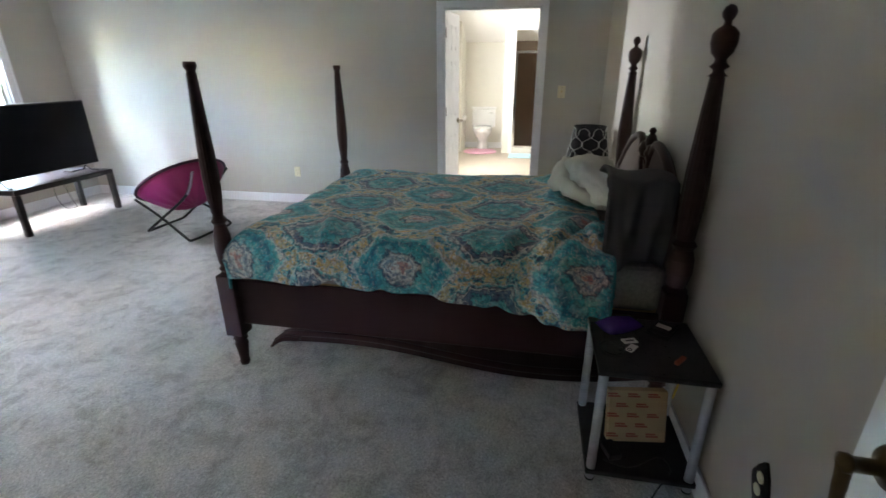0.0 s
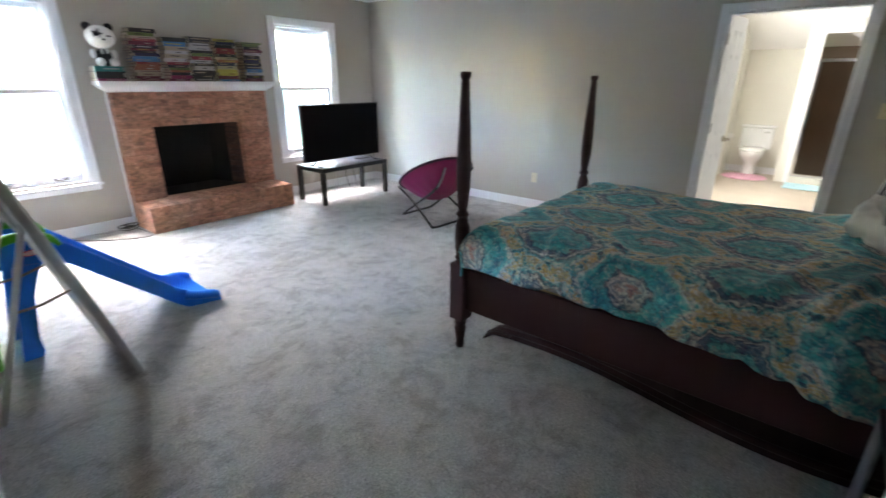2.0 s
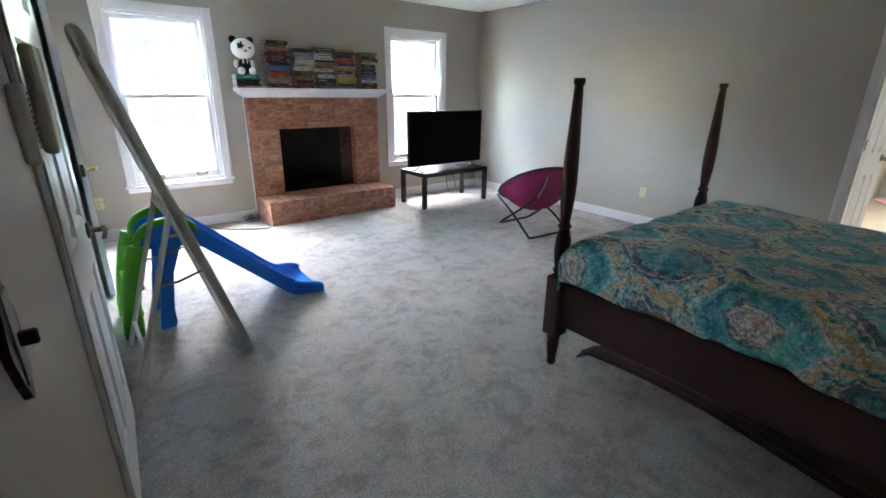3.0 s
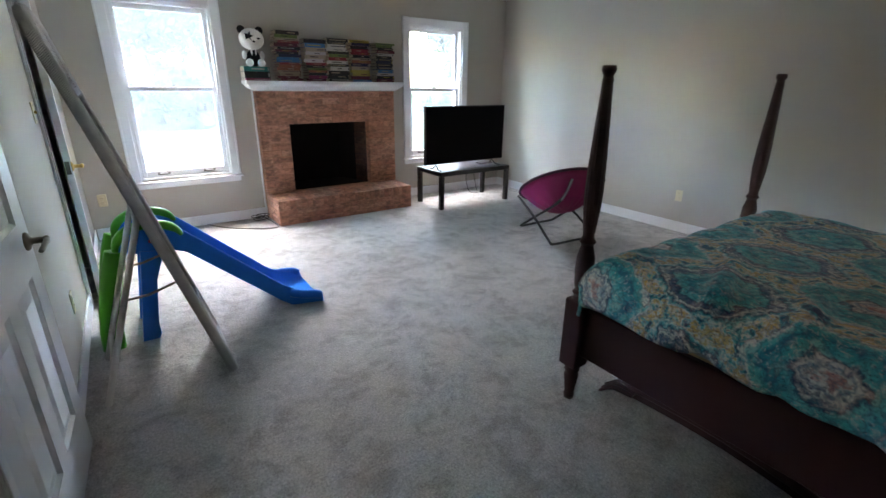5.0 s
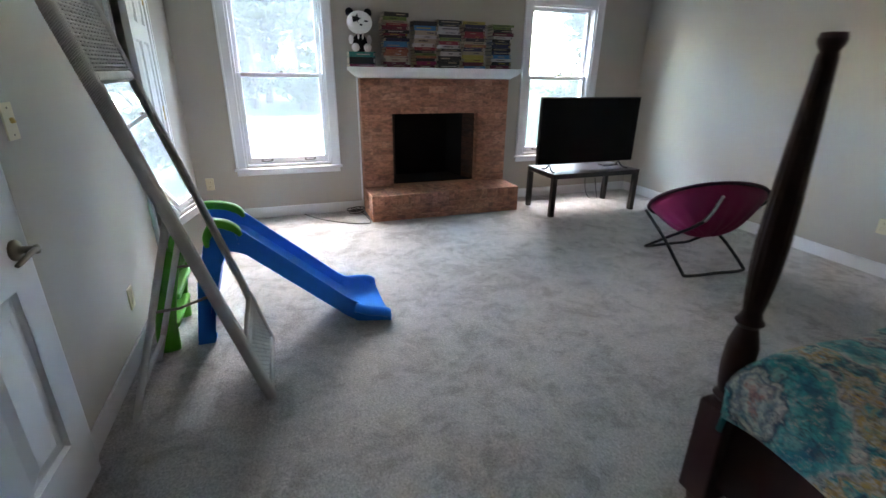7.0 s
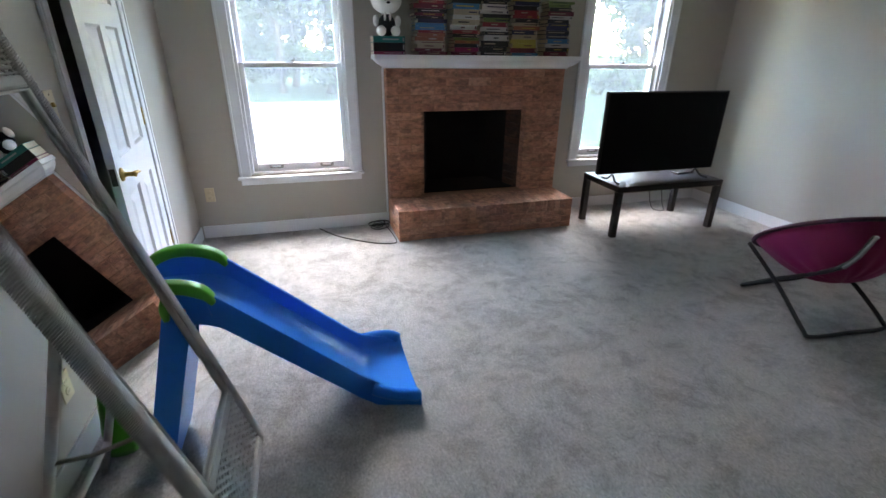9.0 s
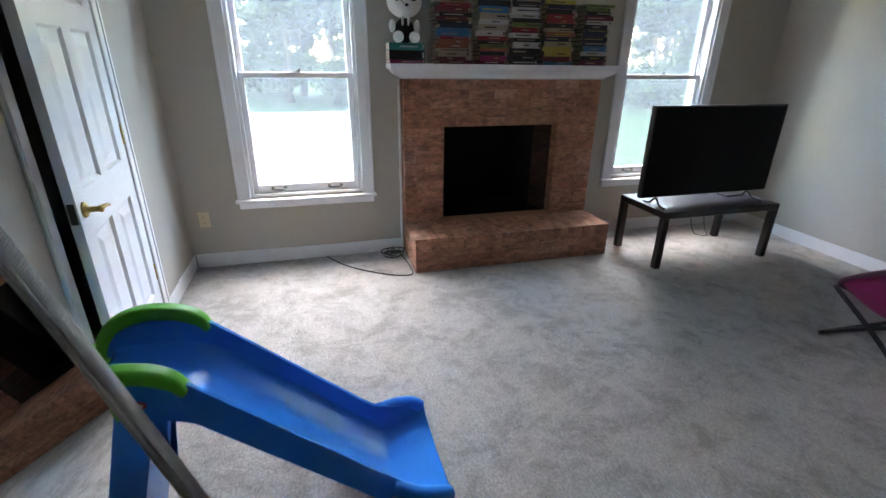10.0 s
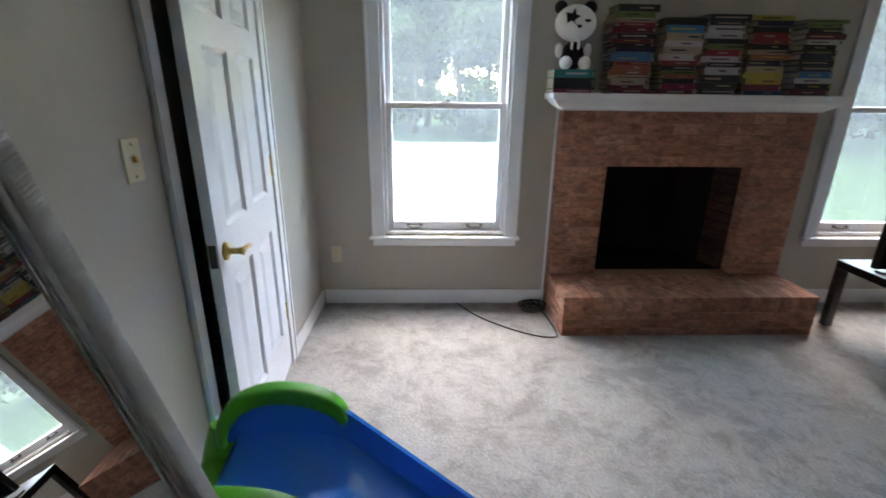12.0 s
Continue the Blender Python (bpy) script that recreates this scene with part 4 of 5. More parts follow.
tv_table()
television()
box_m = pose(4.24, 5.17, 0.4505, 0, 0, 6)
single("media_box", cube_bm(-0.11, -0.05, 0, 0.09, 0.05, 0.014, bevel=0.003), BLACK_PLASTIC, "slim black media box on the table", "media box", box_m)
single("power_cable", tube(bmesh.new(), smooth_path([(4.15, 5.39, 0.42), (4.17, 5.46, 0.2), (4.22, 5.44, 0.02), (4.31, 5.38, 0.006), (4.37, 5.48, 0.05), (4.35, 5.56, 0.3), (4.33, 5.70, 0.32)], 6), 0.004, 6), BLACK_PLASTIC, "thin black power cable hanging behind the table", "cable")


# ---- saucer chair ----
def saucer_chair():
    top = thing("saucer_chair", "magenta folding saucer chair on black steel tubes", "chair", pose(3.83, 3.49, 0))
    rim_r = 0.40
    tilt = Matrix.Translation((0.0, 0.0, 0.495)) @ Matrix.Rotation(radians(-34), 4, Vector((0.92, -0.39, 0)))
    bm = bmesh.new()

    def bowl(u, v):
        a, r = u * 2 * math.pi, v
        wob = 1 + 0.012 * math.sin(a * 8)
        p = Vector((rim_r * r * math.cos(a) * wob, rim_r * r * math.sin(a) * wob, -0.27 * (1 - r ** 2.1) + 0.006 * math.sin(a * 16) * r * (1 - r) * 4))
        return tilt @ p
    sheet(bm, bowl, 64, 14)
    bmesh.ops.remove_doubles(bm, verts=bm.verts, dist=0.001)
    seat = part("seat", bm, MAGENTA, top, "padded magenta fabric seat")
    sol = seat.modifiers.new("thickness", "SOLIDIFY")
    sol.thickness = 0.025
    ring = [tilt @ Vector((rim_r * 1.01 * math.cos(2 * math.pi * i / 48), rim_r * 1.01 * math.sin(2 * math.pi * i / 48), 0.0)) for i in range(48)]
    part("piping", tube(bmesh.new(), ring, 0.013, 8, closed=True), MAGENTA_DARK, seat)

    def under(x, y, gap=0.03):
        """A point just outside the bowl, below the rim, at the plan position x, y."""
        r = min(1.0, math.hypot(x, y) / rim_r)
        return tilt @ Vector((x, y, -0.27 * (1 - r ** 2.1) - gap))
    u1 = [(-0.29, 0.29, 0.37), (-0.315, 0.02, 0.21), (-0.335, -0.20, 0.045), (-0.31, -0.245, 0.013), (-0.05, -0.27, 0.013), (0.17, -0.29, 0.013), (0.205, -0.26, 0.045), (0.215, -0.02, 0.20), under(0.22, 0.20)]
    u2 = [under(-0.20, -0.30), under(-0.19, -0.12), (-0.165, 0.16, 0.16), (-0.16, 0.32, 0.045), (-0.135, 0.36, 0.013), (0.1, 0.35, 0.013), (0.27, 0.34, 0.013), (0.31, 0.30, 0.045), (0.30, 0.02, 0.265), (0.30, -0.28, 0.565)]
    for u in (u1, u2):
        part("leg_tube", tube(bmesh.new(), smooth_path(u, 5), 0.0125, 10), BLACK_METAL, top)
    part("strap", tube(bmesh.new(), smooth_path([under(-0.205, -0.31, 0.045), under(-0.20, -0.22, 0.047), under(-0.195, -0.14, 0.045)], 4), 0.016, 8, flat=0.6), GREY_STRAP, top, "grey webbing strap")
    part("strap", tube(bmesh.new(), smooth_path([(0.30, -0.22, 0.50), (0.30, -0.12, 0.39), (0.30, -0.02, 0.30)], 4), 0.0165, 8), GREY_STRAP, top, "grey webbing strap")


saucer_chair()


# ---- toddler slide ----
def slide():
    top = thing("toddler_slide", "blue plastic toddler slide with a green ladder", "slide", pose(0, 0, 0))
    yc = 3.56
    line = smooth_path([(x, z, 0) for x, z in ((0.24, 0.565), (0.42, 0.56), (0.51, 0.535), (0.56, 0.497), (0.66, 0.408), (0.80, 0.283), (0.94, 0.158), (1.045, 0.066), (1.12, 0.034), (1.28, 0.02))], 5)
    n = len(line) - 1

    def half(s):
        return 0.152 + 0.012 * s + (0.065 * max(0.0, (s - 0.80) / 0.2) ** 1.4)

    def wall(s):
        return 0.098 - 0.012 * s - (0.055 * max(0.0, (s - 0.86) / 0.14))
    bm = bmesh.new()
    section = []
    for i, (x, z, _) in enumerate(line):
        s = i / n
        h, w = half(s), wall(s)
        low = max(0.004, z - 0.036)
        skirt = low if s < 0.84 else 0.004
        t = 0.026
        section.append([(x, yc + y, zz) for y, zz in (
            (-h - t, skirt), (-h - t, z + w - 0.012), (-h - t * 0.8, z + w), (-h - t * 0.2, z + w), (-h, z + w - 0.012), (-h + 0.012, z + 0.02), (-h + 0.04, z),
            (0, z - 0.006), (h - 0.04, z), (h - 0.012, z + 0.02), (h, z + w - 0.012), (h + t * 0.2, z + w), (h + t * 0.8, z + w), (h + t, z + w - 0.012), (h + t, skirt), (h, skirt), (0, skirt + 0.003), (-h, skirt))])
    rings = [[bm.verts.new(p) for p in ring] for ring in section]
    m = len(rings[0])
    for a, b in zip(rings, rings[1:]):
        for k in range(m):
            f = bm.faces.new((a[k], a[(k + 1) % m], b[(k + 1) % m], b[k]))
            f.smooth = True
    fa, fb = bm.faces.new(list(reversed(rings[0]))), bm.faces.new(rings[-1])
    bmesh.ops.triangulate(bm, faces=[fa, fb])
    chute = part("chute", bm, BLUE, top, "glossy blue chute")
    ob_edge = chute.modifiers.new("edges", "EDGE_SPLIT")
    ob_edge.split_angle = radians(40)
    for s in (-1, 1):
        y = yc + s * 0.232
        lip = tube(bmesh.new(), smooth_path([(1.08, y - s * 0.035, 0.095), (1.16, y, 0.078), (1.23, y + s * 0.005, 0.064), (1.265, y - s * 0.005, 0.045)], 4), 0.03, 10)
        part("lip", lip, BLUE, top)
    # blue legs under the platform
    for s in (-1, 1):
        y = yc + s * 0.165
        bm = bmesh.new()
        prism(bm, [(0.222, 0.0), (0.305, 0.0), (0.318, 0.03), (0.290, 0.075), (0.372, 0.49), (0.42, 0.525), (0.30, 0.54)], y - 0.022, y + 0.022)
        part("leg", bm, BLUE, top)
    # green ladder sides with curved hand rails over the chute
    for s in (-1, 1):
        y = yc + s * 0.19
        pts = smooth_path([(0.085, y, 0.0), (0.10, y, 0.2), (0.145, y, 0.42), (0.19, y, 0.56)], 5)
        bm = tube(bmesh.new(), pts, [0.055] * 4 + [0.05] * (len(pts) - 4), 10, flat=0.5, up=(0, 1, 0))
        part("ladder_side", bm, GREEN, top, "green ladder upright")
        mid = smooth_path([(0.185, 0, 0.53), (0.20, 0, 0.60), (0.245, 0, 0.655), (0.325, 0, 0.684), (0.42, 0, 0.676), (0.485, 0, 0.645), (0.515, 0, 0.605)], 5)
        bm, rings = bmesh.new(), []
        for i, c in enumerate(mid):
            f = i / (len(mid) - 1)
            along_rail = (mid[min(i + 1, len(mid) - 1)] - mid[max(i - 1, 0)]).normalized()
            out = Vector((-along_rail.z, 0, along_rail.x))
            thick, wide = 0.022 * min(1.0, 0.45 + 2.6 * min(f, 1 - f)), 0.027
            rings.append([bm.verts.new(Vector((c.x, y - s * 0.02, c.z)) + out * thick * p + Vector((0, wide * q, 0))) for p, q in ((-1, -0.75), (-0.75, -1), (0.6, -1), (0.92, -0.8), (1, -0.45), (1, 0.45), (0.92, 0.8), (0.6, 1), (-0.75, 1), (-1, 0.75))])
        for ra, rb in zip(rings, rings[1:]):
            for k in range(10):
                bm.faces.new((ra[k], ra[(k + 1) % 10], rb[(k + 1) % 10], rb[k])).smooth = True
        bm.faces.new(rings[0]), bm.faces.new(list(reversed(rings[-1])))
        bmesh.ops.recalc_face_normals(bm, faces=bm.faces)
        part("hand_rail", bm, GREEN, top, "green curved hand rail")
        # blue cheek below the rail
        bm = prism(bmesh.new(), [(0.20, 0.54), (0.20, 0.61), (0.25, 0.66), (0.33, 0.685), (0.42, 0.675), (0.485, 0.64), (0.50, 0.55)], y - s * 0.02 - 0.014, y - s * 0.02 + 0.014)
        part("cheek", bm, BLUE, top)
    for z, x in ((0.14, 0.10), (0.30, 0.13), (0.46, 0.165)):
        part("step", cube_bm(x - 0.045, yc - 0.19, z - 0.016, x + 0.055, yc + 0.19, z + 0.016, bevel=0.012, seg=3), GREEN, top)
    # maker's oval, as plain shapes
    oval = lathe(bmesh.new(), [(0.03, 0), (0.03, 0.0015), (0.027, 0.002)], 24, Matrix.Translation((0.385, yc - 0.1955, 0.595)) @ pose(0, 0, 0, 90, 0, 0) @ Matrix.Diagonal((1.25, 0.55, 1, 1)))
    badge = part("badge", oval, RED_BADGE, top, "small red oval badge")
    inner = lathe(bmesh.new(), [(0.024, 0), (0.024, 0.001)], 24, Matrix.Translation((0.385, yc - 0.1976, 0.595)) @ pose(0, 0, 0, 90, 0, 0) @ Matrix.Diagonal((1.25, 0.5, 1, 1)))
    part("badge_field", inner, WHITE_PAPER, badge)


RED_BADGE = paint("red_badge", (0.55, 0.03, 0.02), 0.4, 0.05, 8, 90, 0.0)
slide()


# ---- leaning wicker mirror ----
def mirror():
    lean = math.degrees(math.atan2(0.49, 1.66))
    # local x across (world y), local z up the frame, local -y is the face
    m = Matrix.Translation((0.600, 3.048, 0.0)) @ pose(0, 0, 0, 0, 0, 90) @ pose(0, 0, 0, -lean, 0, 0)
    top = thing("standing_mirror", "tall leaning mirror in a white woven wicker frame", "mirror", m)
    w, L, t = 0.245, 1.695, 0.03
    body = part("backing", cube_bm(-w + 0.02, 0.006, 0.05, w - 0.02, 0.018, L - 0.05), WHITE_WOOD, top)
    for s in (-1, 1):
        bm = cube_bm(s * w - 0.022, -0.020, 0.0, s * w + 0.022, 0.026, L, bevel=0.014, seg=3)
        bar = part("side_bar", bm, WICKER, top)
        strands = bmesh.new()
        for i in range(240):
            z = 0.004 + i * (L - 0.04) / 239
            pts = [(s * w - 0.0212, 0.024, z - 0.016), (s * w - 0.0212, -0.010, z), (s * w - 0.011, -0.0192, z + 0.006), (s * w + 0.011, -0.0192, z + 0.013), (s * w + 0.0212, -0.010, z + 0.018), (s * w + 0.0212, 0.024, z + 0.032)]
            tube(strands, pts, 0.0024, 5)
        tagged(part("wrapped_cane", strands, WICKER, bar), kind="stuff")
    arch = smooth_path([(-w, 0, L - 0.02), (-w * 0.8, 0, L + 0.03), (0, 0, L + 0.05), (w * 0.8, 0, L + 0.03), (w, 0, L - 0.02)], 6)
    part("top_bar", tube(bmesh.new(), arch, 0.024, 8), WICKER, top)
    for z in (0.03, 0.285, 1.435):
        part("cross_bar", cube_bm(-w + 0.024, -0.018, z - 0.017, w - 0.024, 0.02, z + 0.017, bevel=0.008, seg=2), WICKER, top)
    for z0, z1 in ((0.05, 0.268), (1.452, 1.755)):
        weave = bmesh.new()
        rows = int((z1 - z0) / 0.0135)
        for i in range(rows):
            z = z0 + (i + 0.5) * (z1 - z0) / rows
            pts = [(-w + 0.02 + k * (2 * w - 0.04) / 26, 0.004 * (1 if (k + i) % 2 else -1) - 0.004, z) for k in range(27)]
            tube(weave, pts, 0.0052, 4)
        for k in range(13):
            x = -w + 0.03 + k * (2 * w - 0.06) / 12
            tube(weave, [(x, -0.004, z0), (x, -0.004, z1)], 0.004, 4)
        tagged(part("woven_panel", weave, WICKER, top, "woven wicker panel"), kind="stuff")
    part("mirror_glass", cube_bm(-w + 0.03, -0.004, 0.30, w - 0.03, 0.004, 1.42), MIRROR, top, "clear mirror glass")
    part("inner_bead", tube(bmesh.new(), [(-w + 0.032, -0.01, 0.305), (w - 0.032, -0.01, 0.305), (w - 0.032, -0.01, 1.415), (-w + 0.032, -0.01, 1.415)], 0.009, 6, closed=True), WHITE_WOOD, top)
    inv = m.inverted()
    for y in (3.048 - 0.235, 3.048 + 0.235):
        part("rear_leg", tube(bmesh.new(), [(0.325, y, 0.89), (0.05, y, 0.0)], 0.014, 8), WHITE_WOOD, top, "", inv)
        part("pivot", lathe(bmesh.new(), [(0.014, -0.03), (0.014, 0.03)], 10, Matrix.Translation((0.325, y, 0.885)) @ pose(0, 0, 0, 90, 0, 0)), WHITE_WOOD, top, "", inv)
        part("stay", tube(bmesh.new(), [(0.20, y, 0.50), (0.30, y, 0.505), (0.445, y, 0.55)], 0.006, 6), NICKEL, top, "", inv)
    for z in (0.14, 0.84):
        f = z / 0.89
        part("leg_rail", tube(bmesh.new(), [(0.05 + 0.275 * f, 2.813, z), (0.05 + 0.275 * f, 3.283, z)], 0.011, 8), WHITE_WOOD, top, "", inv)


mirror()


# ---- night stand and what lies on it ----
def night_stand():
    top = thing("night_stand", "black shelf stand on silver tubes beside the bed", "night stand", pose(1.632, -0.253, 0))
    w, d = 0.20, 0.195
    for z in (0.055, 0.50):
        part("shelf", cube_bm(-w, -d, z - 0.018, w, d, z + 0.004, bevel=0.006, seg=2), BLACK_WOOD, top)
    for x in (-w + 0.022, w - 0.022):
        for y in (-d + 0.022, d - 0.022):
            part("leg", lathe(bmesh.new(), [(0.017, 0.012), (0.017, 0.481)], 14, Matrix.Translation((x, y, 0))), SILVER, top, "silver tube leg")
            part("foot", lathe(bmesh.new(), [(0.014, 0), (0.018, 0.004), (0.018, 0.012)], 14, Matrix.Translation((x, y, 0))), BLACK_PLASTIC, top)


night_stand()
NZ = 0.504
single("purple_case", cushion(0.17, 0.10, 0.055, 2.0, 0.003, 2.2, 14), PURPLE, "glossy purple plastic case on the night stand", "case", pose(1.717, -0.163, NZ + 0.028, 0, 0, -60))
bm = lathe(bmesh.new(), [(0.043, 0), (0.046, 0.004), (0.046, 0.016), (0.04, 0.018), (0.038, 0.006)], 24)
single("glass_lid", bm, CLEAR_PLASTIC, "round clear lid on the night stand", "lid", pose(1.567, -0.118, NZ))
tag = thing("paper_tag", "small white printed tag on the night stand", "tag", pose(1.647, -0.193, NZ, 0, 0, -70))
part("tag_card", cube_bm(-0.028, -0.016, 0, 0.028, 0.016, 0.002), WHITE_PAPER, tag)
part("print_bar", cube_bm(-0.015, -0.004, 0.002, 0.018, 0.004, 0.0026), BLACK_PLASTIC, tag)
tag = thing("key_tag", "white plastic key tag with a dark ring", "tag", pose(1.597, -0.193, NZ, 0, 0, -35))
part("tag_card", cube_bm(-0.03, -0.014, 0, 0.026, 0.014, 0.003, bevel=0.001), WHITE_PAPER, tag)
part("ring", tube(bmesh.new(), [(-0.02 + 0.008 * math.cos(a * 0.5236), 0.008 * math.sin(a * 0.5236), 0.0045) for a in range(12)], 0.0015, 6, closed=True), BLACK_METAL, tag)
pack = thing("blister_pack", "clear plastic packet with small dark pieces", "packet", pose(1.737, -0.333, NZ, 0, 0, -35))
part("tray", cube_bm(-0.06, -0.04, 0, 0.06, 0.04, 0.022, bevel=0.006, seg=2), CLEAR_PLASTIC, pack)
for i in range(3):
    part("insert", cube_bm(-0.045 + i * 0.032, -0.026, 0.0225, -0.02 + i * 0.032, 0.026, 0.026), WHITE_PAPER if i % 2 else BLACK_PLASTIC, pack)
single("lighter", cube_bm(-0.03, -0.008, 0, 0.03, 0.008, 0.012, bevel=0.003, seg=2), RED_INK, "small dark red lighter on the night stand", "lighter", pose(1.537, -0.343, NZ, 0, 0, -40))
single("yellow_tag", cube_bm(-0.012, -0.003, -0.1, 0.012, 0.003, 0.0, bevel=0.001), YELLOW, "yellow strap hanging from the shelf edge", "strap", pose(1.467, -0.333, NZ - 0.002, 8, 0, -20))
parcel = thing("mailer_box", "kraft cardboard mailer with red stamped print", "box", pose(1.627, -0.268, 0.059, 0, 0, -82) @ pose(0, 0, 0, -14, 0, 0))
part("carton", cube_bm(-0.115, -0.02, 0, 0.115, 0.02, 0.215, bevel=0.003), CARD, parcel)
for r in range(5):
    for c in range(3):
        x, z = -0.082 + c * 0.078 + (0.022 if r % 2 else -0.012), 0.025 + r * 0.042
        if x < 0.09:
            part("print_bar", cube_bm(x - 0.026, -0.0212, z - 0.004, x + 0.022, -0.0205, z + 0.003), RED_INK, parcel)
            part("print_bar", cube_bm(x - 0.026, -0.0212, z + 0.006, x + 0.012, -0.0205, z + 0.013), RED_INK, parcel)
single("charger_cable", tube(bmesh.new(), smooth_path([(1.49, -0.13, 0.066), (1.46, -0.22, 0.075), (1.54, -0.34, 0.066), (1.48, -0.37, 0.064), (1.41, -0.31, 0.03), (1.34, -0.27, 0.006), (1.28, -0.33, 0.006), (1.34, -0.41, 0.006)], 6), 0.003, 6), BLACK_PLASTIC, "thin black charger cable trailing to the carpet", "cable")
single("power_brick", cube_bm(-0.04, -0.025, 0, 0.04, 0.025, 0.03, bevel=0.005, seg=2), BLACK_PLASTIC, "black power brick on the lower shelf", "charger", pose(1.537, -0.163, 0.059, 0, 0, 20))


def scroll_plate(name, m, label):
    """Dark scalloped plate in the local y-z plane, facing local +x, with two light inserts."""
    top = thing(name, label, "wall plate", m)
    bm = bmesh.new()
    ring = []
    for i in range(32):
        a = 2 * math.pi * i / 32
        k = 1 + 0.10 * math.cos(4 * a) + 0.04 * math.cos(8 * a)
        ring.append((0.040 * k * math.cos(a), 0.066 * k * math.sin(a)))
    prism(bm, ring, 0.0, 0.008, pose(0, 0, 0, 0, 0, -90))
    part("plate", bm, BRONZE, top)
    return top


p = scroll_plate("ornate_outlet", SOUTH @ pose(0.14, 0, 0.395, 0, 0, 90), "dark bronze scalloped outlet plate by the night stand")
for z in (-0.021, 0.021):
    part("socket", lathe(bmesh.new(), [(0.017, 0), (0.017, 0.002), (0.015, 0.003)], 16, Matrix.Translation((0.009, 0, z)) @ pose(0, 0, 0, 0, 90, 0)), IVORY, p)
p = scroll_plate("ornate_switch", LEFT @ pose(0.0, 0.885, 1.205), "dark bronze scalloped switch plate by the entry")
part("insert", cube_bm(0.008, -0.018, -0.05, 0.010, 0.018, 0.05), GREY_STRAP, p)
part("toggle", cube_bm(0.009, -0.005, -0.012, 0.026, 0.005, 0.004, bevel=0.002), BRONZE, p)
com = thing("wall_phone", "beige intercom handset on the wall by the entry", "intercom", LEFT @ pose(0.0, 1.62, 1.40))
part("base", cube_bm(0.0, -0.06, -0.11, 0.03, 0.07, 0.05, bevel=0.008, seg=2), BEIGE_PLASTIC, com)
part("handset", cube_bm(0.03, 0.02, -0.10, 0.06, 0.065, 0.13, bevel=0.012, seg=2), BEIGE_PLASTIC, com)
for i in range(10):
    part("vent", cube_bm(0.0302, -0.045, -0.08 + i * 0.012, 0.0315, 0.01, -0.074 + i * 0.012), BLACK_PLASTIC, com)


# ---- bedside lamp beyond the bed ----
def table_lamp():
    top = thing("table_lamp", "table lamp with a black lattice-print drum shade", "lamp", pose(4.12, -0.245, 0.0))
    r0, r1, z0, z1 = 0.172, 0.128, 0.765, 1.03
    bm = bmesh.new()
    sheet(bm, lambda u, v: ((r0 + (r1 - r0) * v) * math.cos(u * 2 * math.pi), (r0 + (r1 - r0) * v) * math.sin(u * 2 * math.pi), z0 + (z1 - z0) * v), 40, 3)
    bmesh.ops.remove_doubles(bm, verts=bm.verts, dist=0.0005)
    shade = part("shade", bm, LAMP_CLOTH, top, "black drum shade")
    sol = shade.modifiers.new("thickness", "SOLIDIFY")
    sol.thickness = 0.003
    for z, r in ((z0, r0), (z1, r1)):
        part("hoop", tube(bmesh.new(), [(r * math.cos(i * 0.1963), r * math.sin(i * 0.1963), z) for i in range(32)], 0.004, 6, closed=True), LAMP_CLOTH, shade)
    for lean in (-1, 1):
        for k in range(7):
            pts = []
            for i in range(21):
                v = i / 20
                a = 2 * math.pi * (k / 7 + lean * (v * 0.28 + 0.018 * math.sin(v * math.pi * 6)))
                r = r0 + (r1 - r0) * v + 0.0025
                pts.append((r * math.cos(a), r * math.sin(a), z0 + 0.006 + (z1 - z0 - 0.012) * v))
            part("lattice_line", tube(bmesh.new(), pts, 0.0045, 5, flat=0.4), LATTICE, shade)
    part("stem", lathe(bmesh.new(), [(0.065, 0.56), (0.068, 0.57), (0.05, 0.582), (0.014, 0.6), (0.012, 0.64), (0.03, 0.67), (0.03, 0.70), (0.011, 0.73), (0.01, 0.80)], 20), BLACK_METAL, top)
    stand = thing("side_table", "dark wooden bedside table mostly hidden behind the bed", "table", pose(4.12, -0.245, 0.0))
    part("tabletop", cube_bm(-0.22, -0.19, 0.53, 0.22, 0.19, 0.56, bevel=0.006), CHERRY, stand)
    for x in (-0.19, 0.16):
        for y in (-0.17, 0.14):
            part("leg", cube_bm(x, y, 0, x + 0.03, y + 0.03, 0.53), CHERRY, stand)


table_lamp()


# ---- fireplace body ----
FX0, FX1, FY, HY, HZ, FTOP = 1.552, 3.148, 5.605, 5.225, 0.264, 1.334
MZ = 1.437
BX0, BX1, BTOP = 1.866, 2.80, 0.996
fire = tagged(thing("fireplace", "tan brick fireplace with raised hearth and sooty black firebox", "fireplace"), kind="structure")
bm = bmesh.new()
G = 0.0035
box(bm, FX0 + G, FY + G, HZ, BX0 - G, YF - 0.001, FTOP)
box(bm, BX1 + G, FY + G, HZ, FX1 - G, YF - 0.001, FTOP)
box(bm, BX0 - G, FY + G, BTOP + G, BX1 + G, YF - 0.001, FTOP)
part("breast_core", bm, MORTAR, fire)
part("hearth_core", cube_bm(FX0 + G, HY + G, 0.0, FX1 - G, YF - 0.001, HZ - G), MORTAR, fire)
bm = bmesh.new()
box(bm, BX0 + 0.14, 6.16, HZ, BX1 - 0.14, 6.19, BTOP + 0.1)
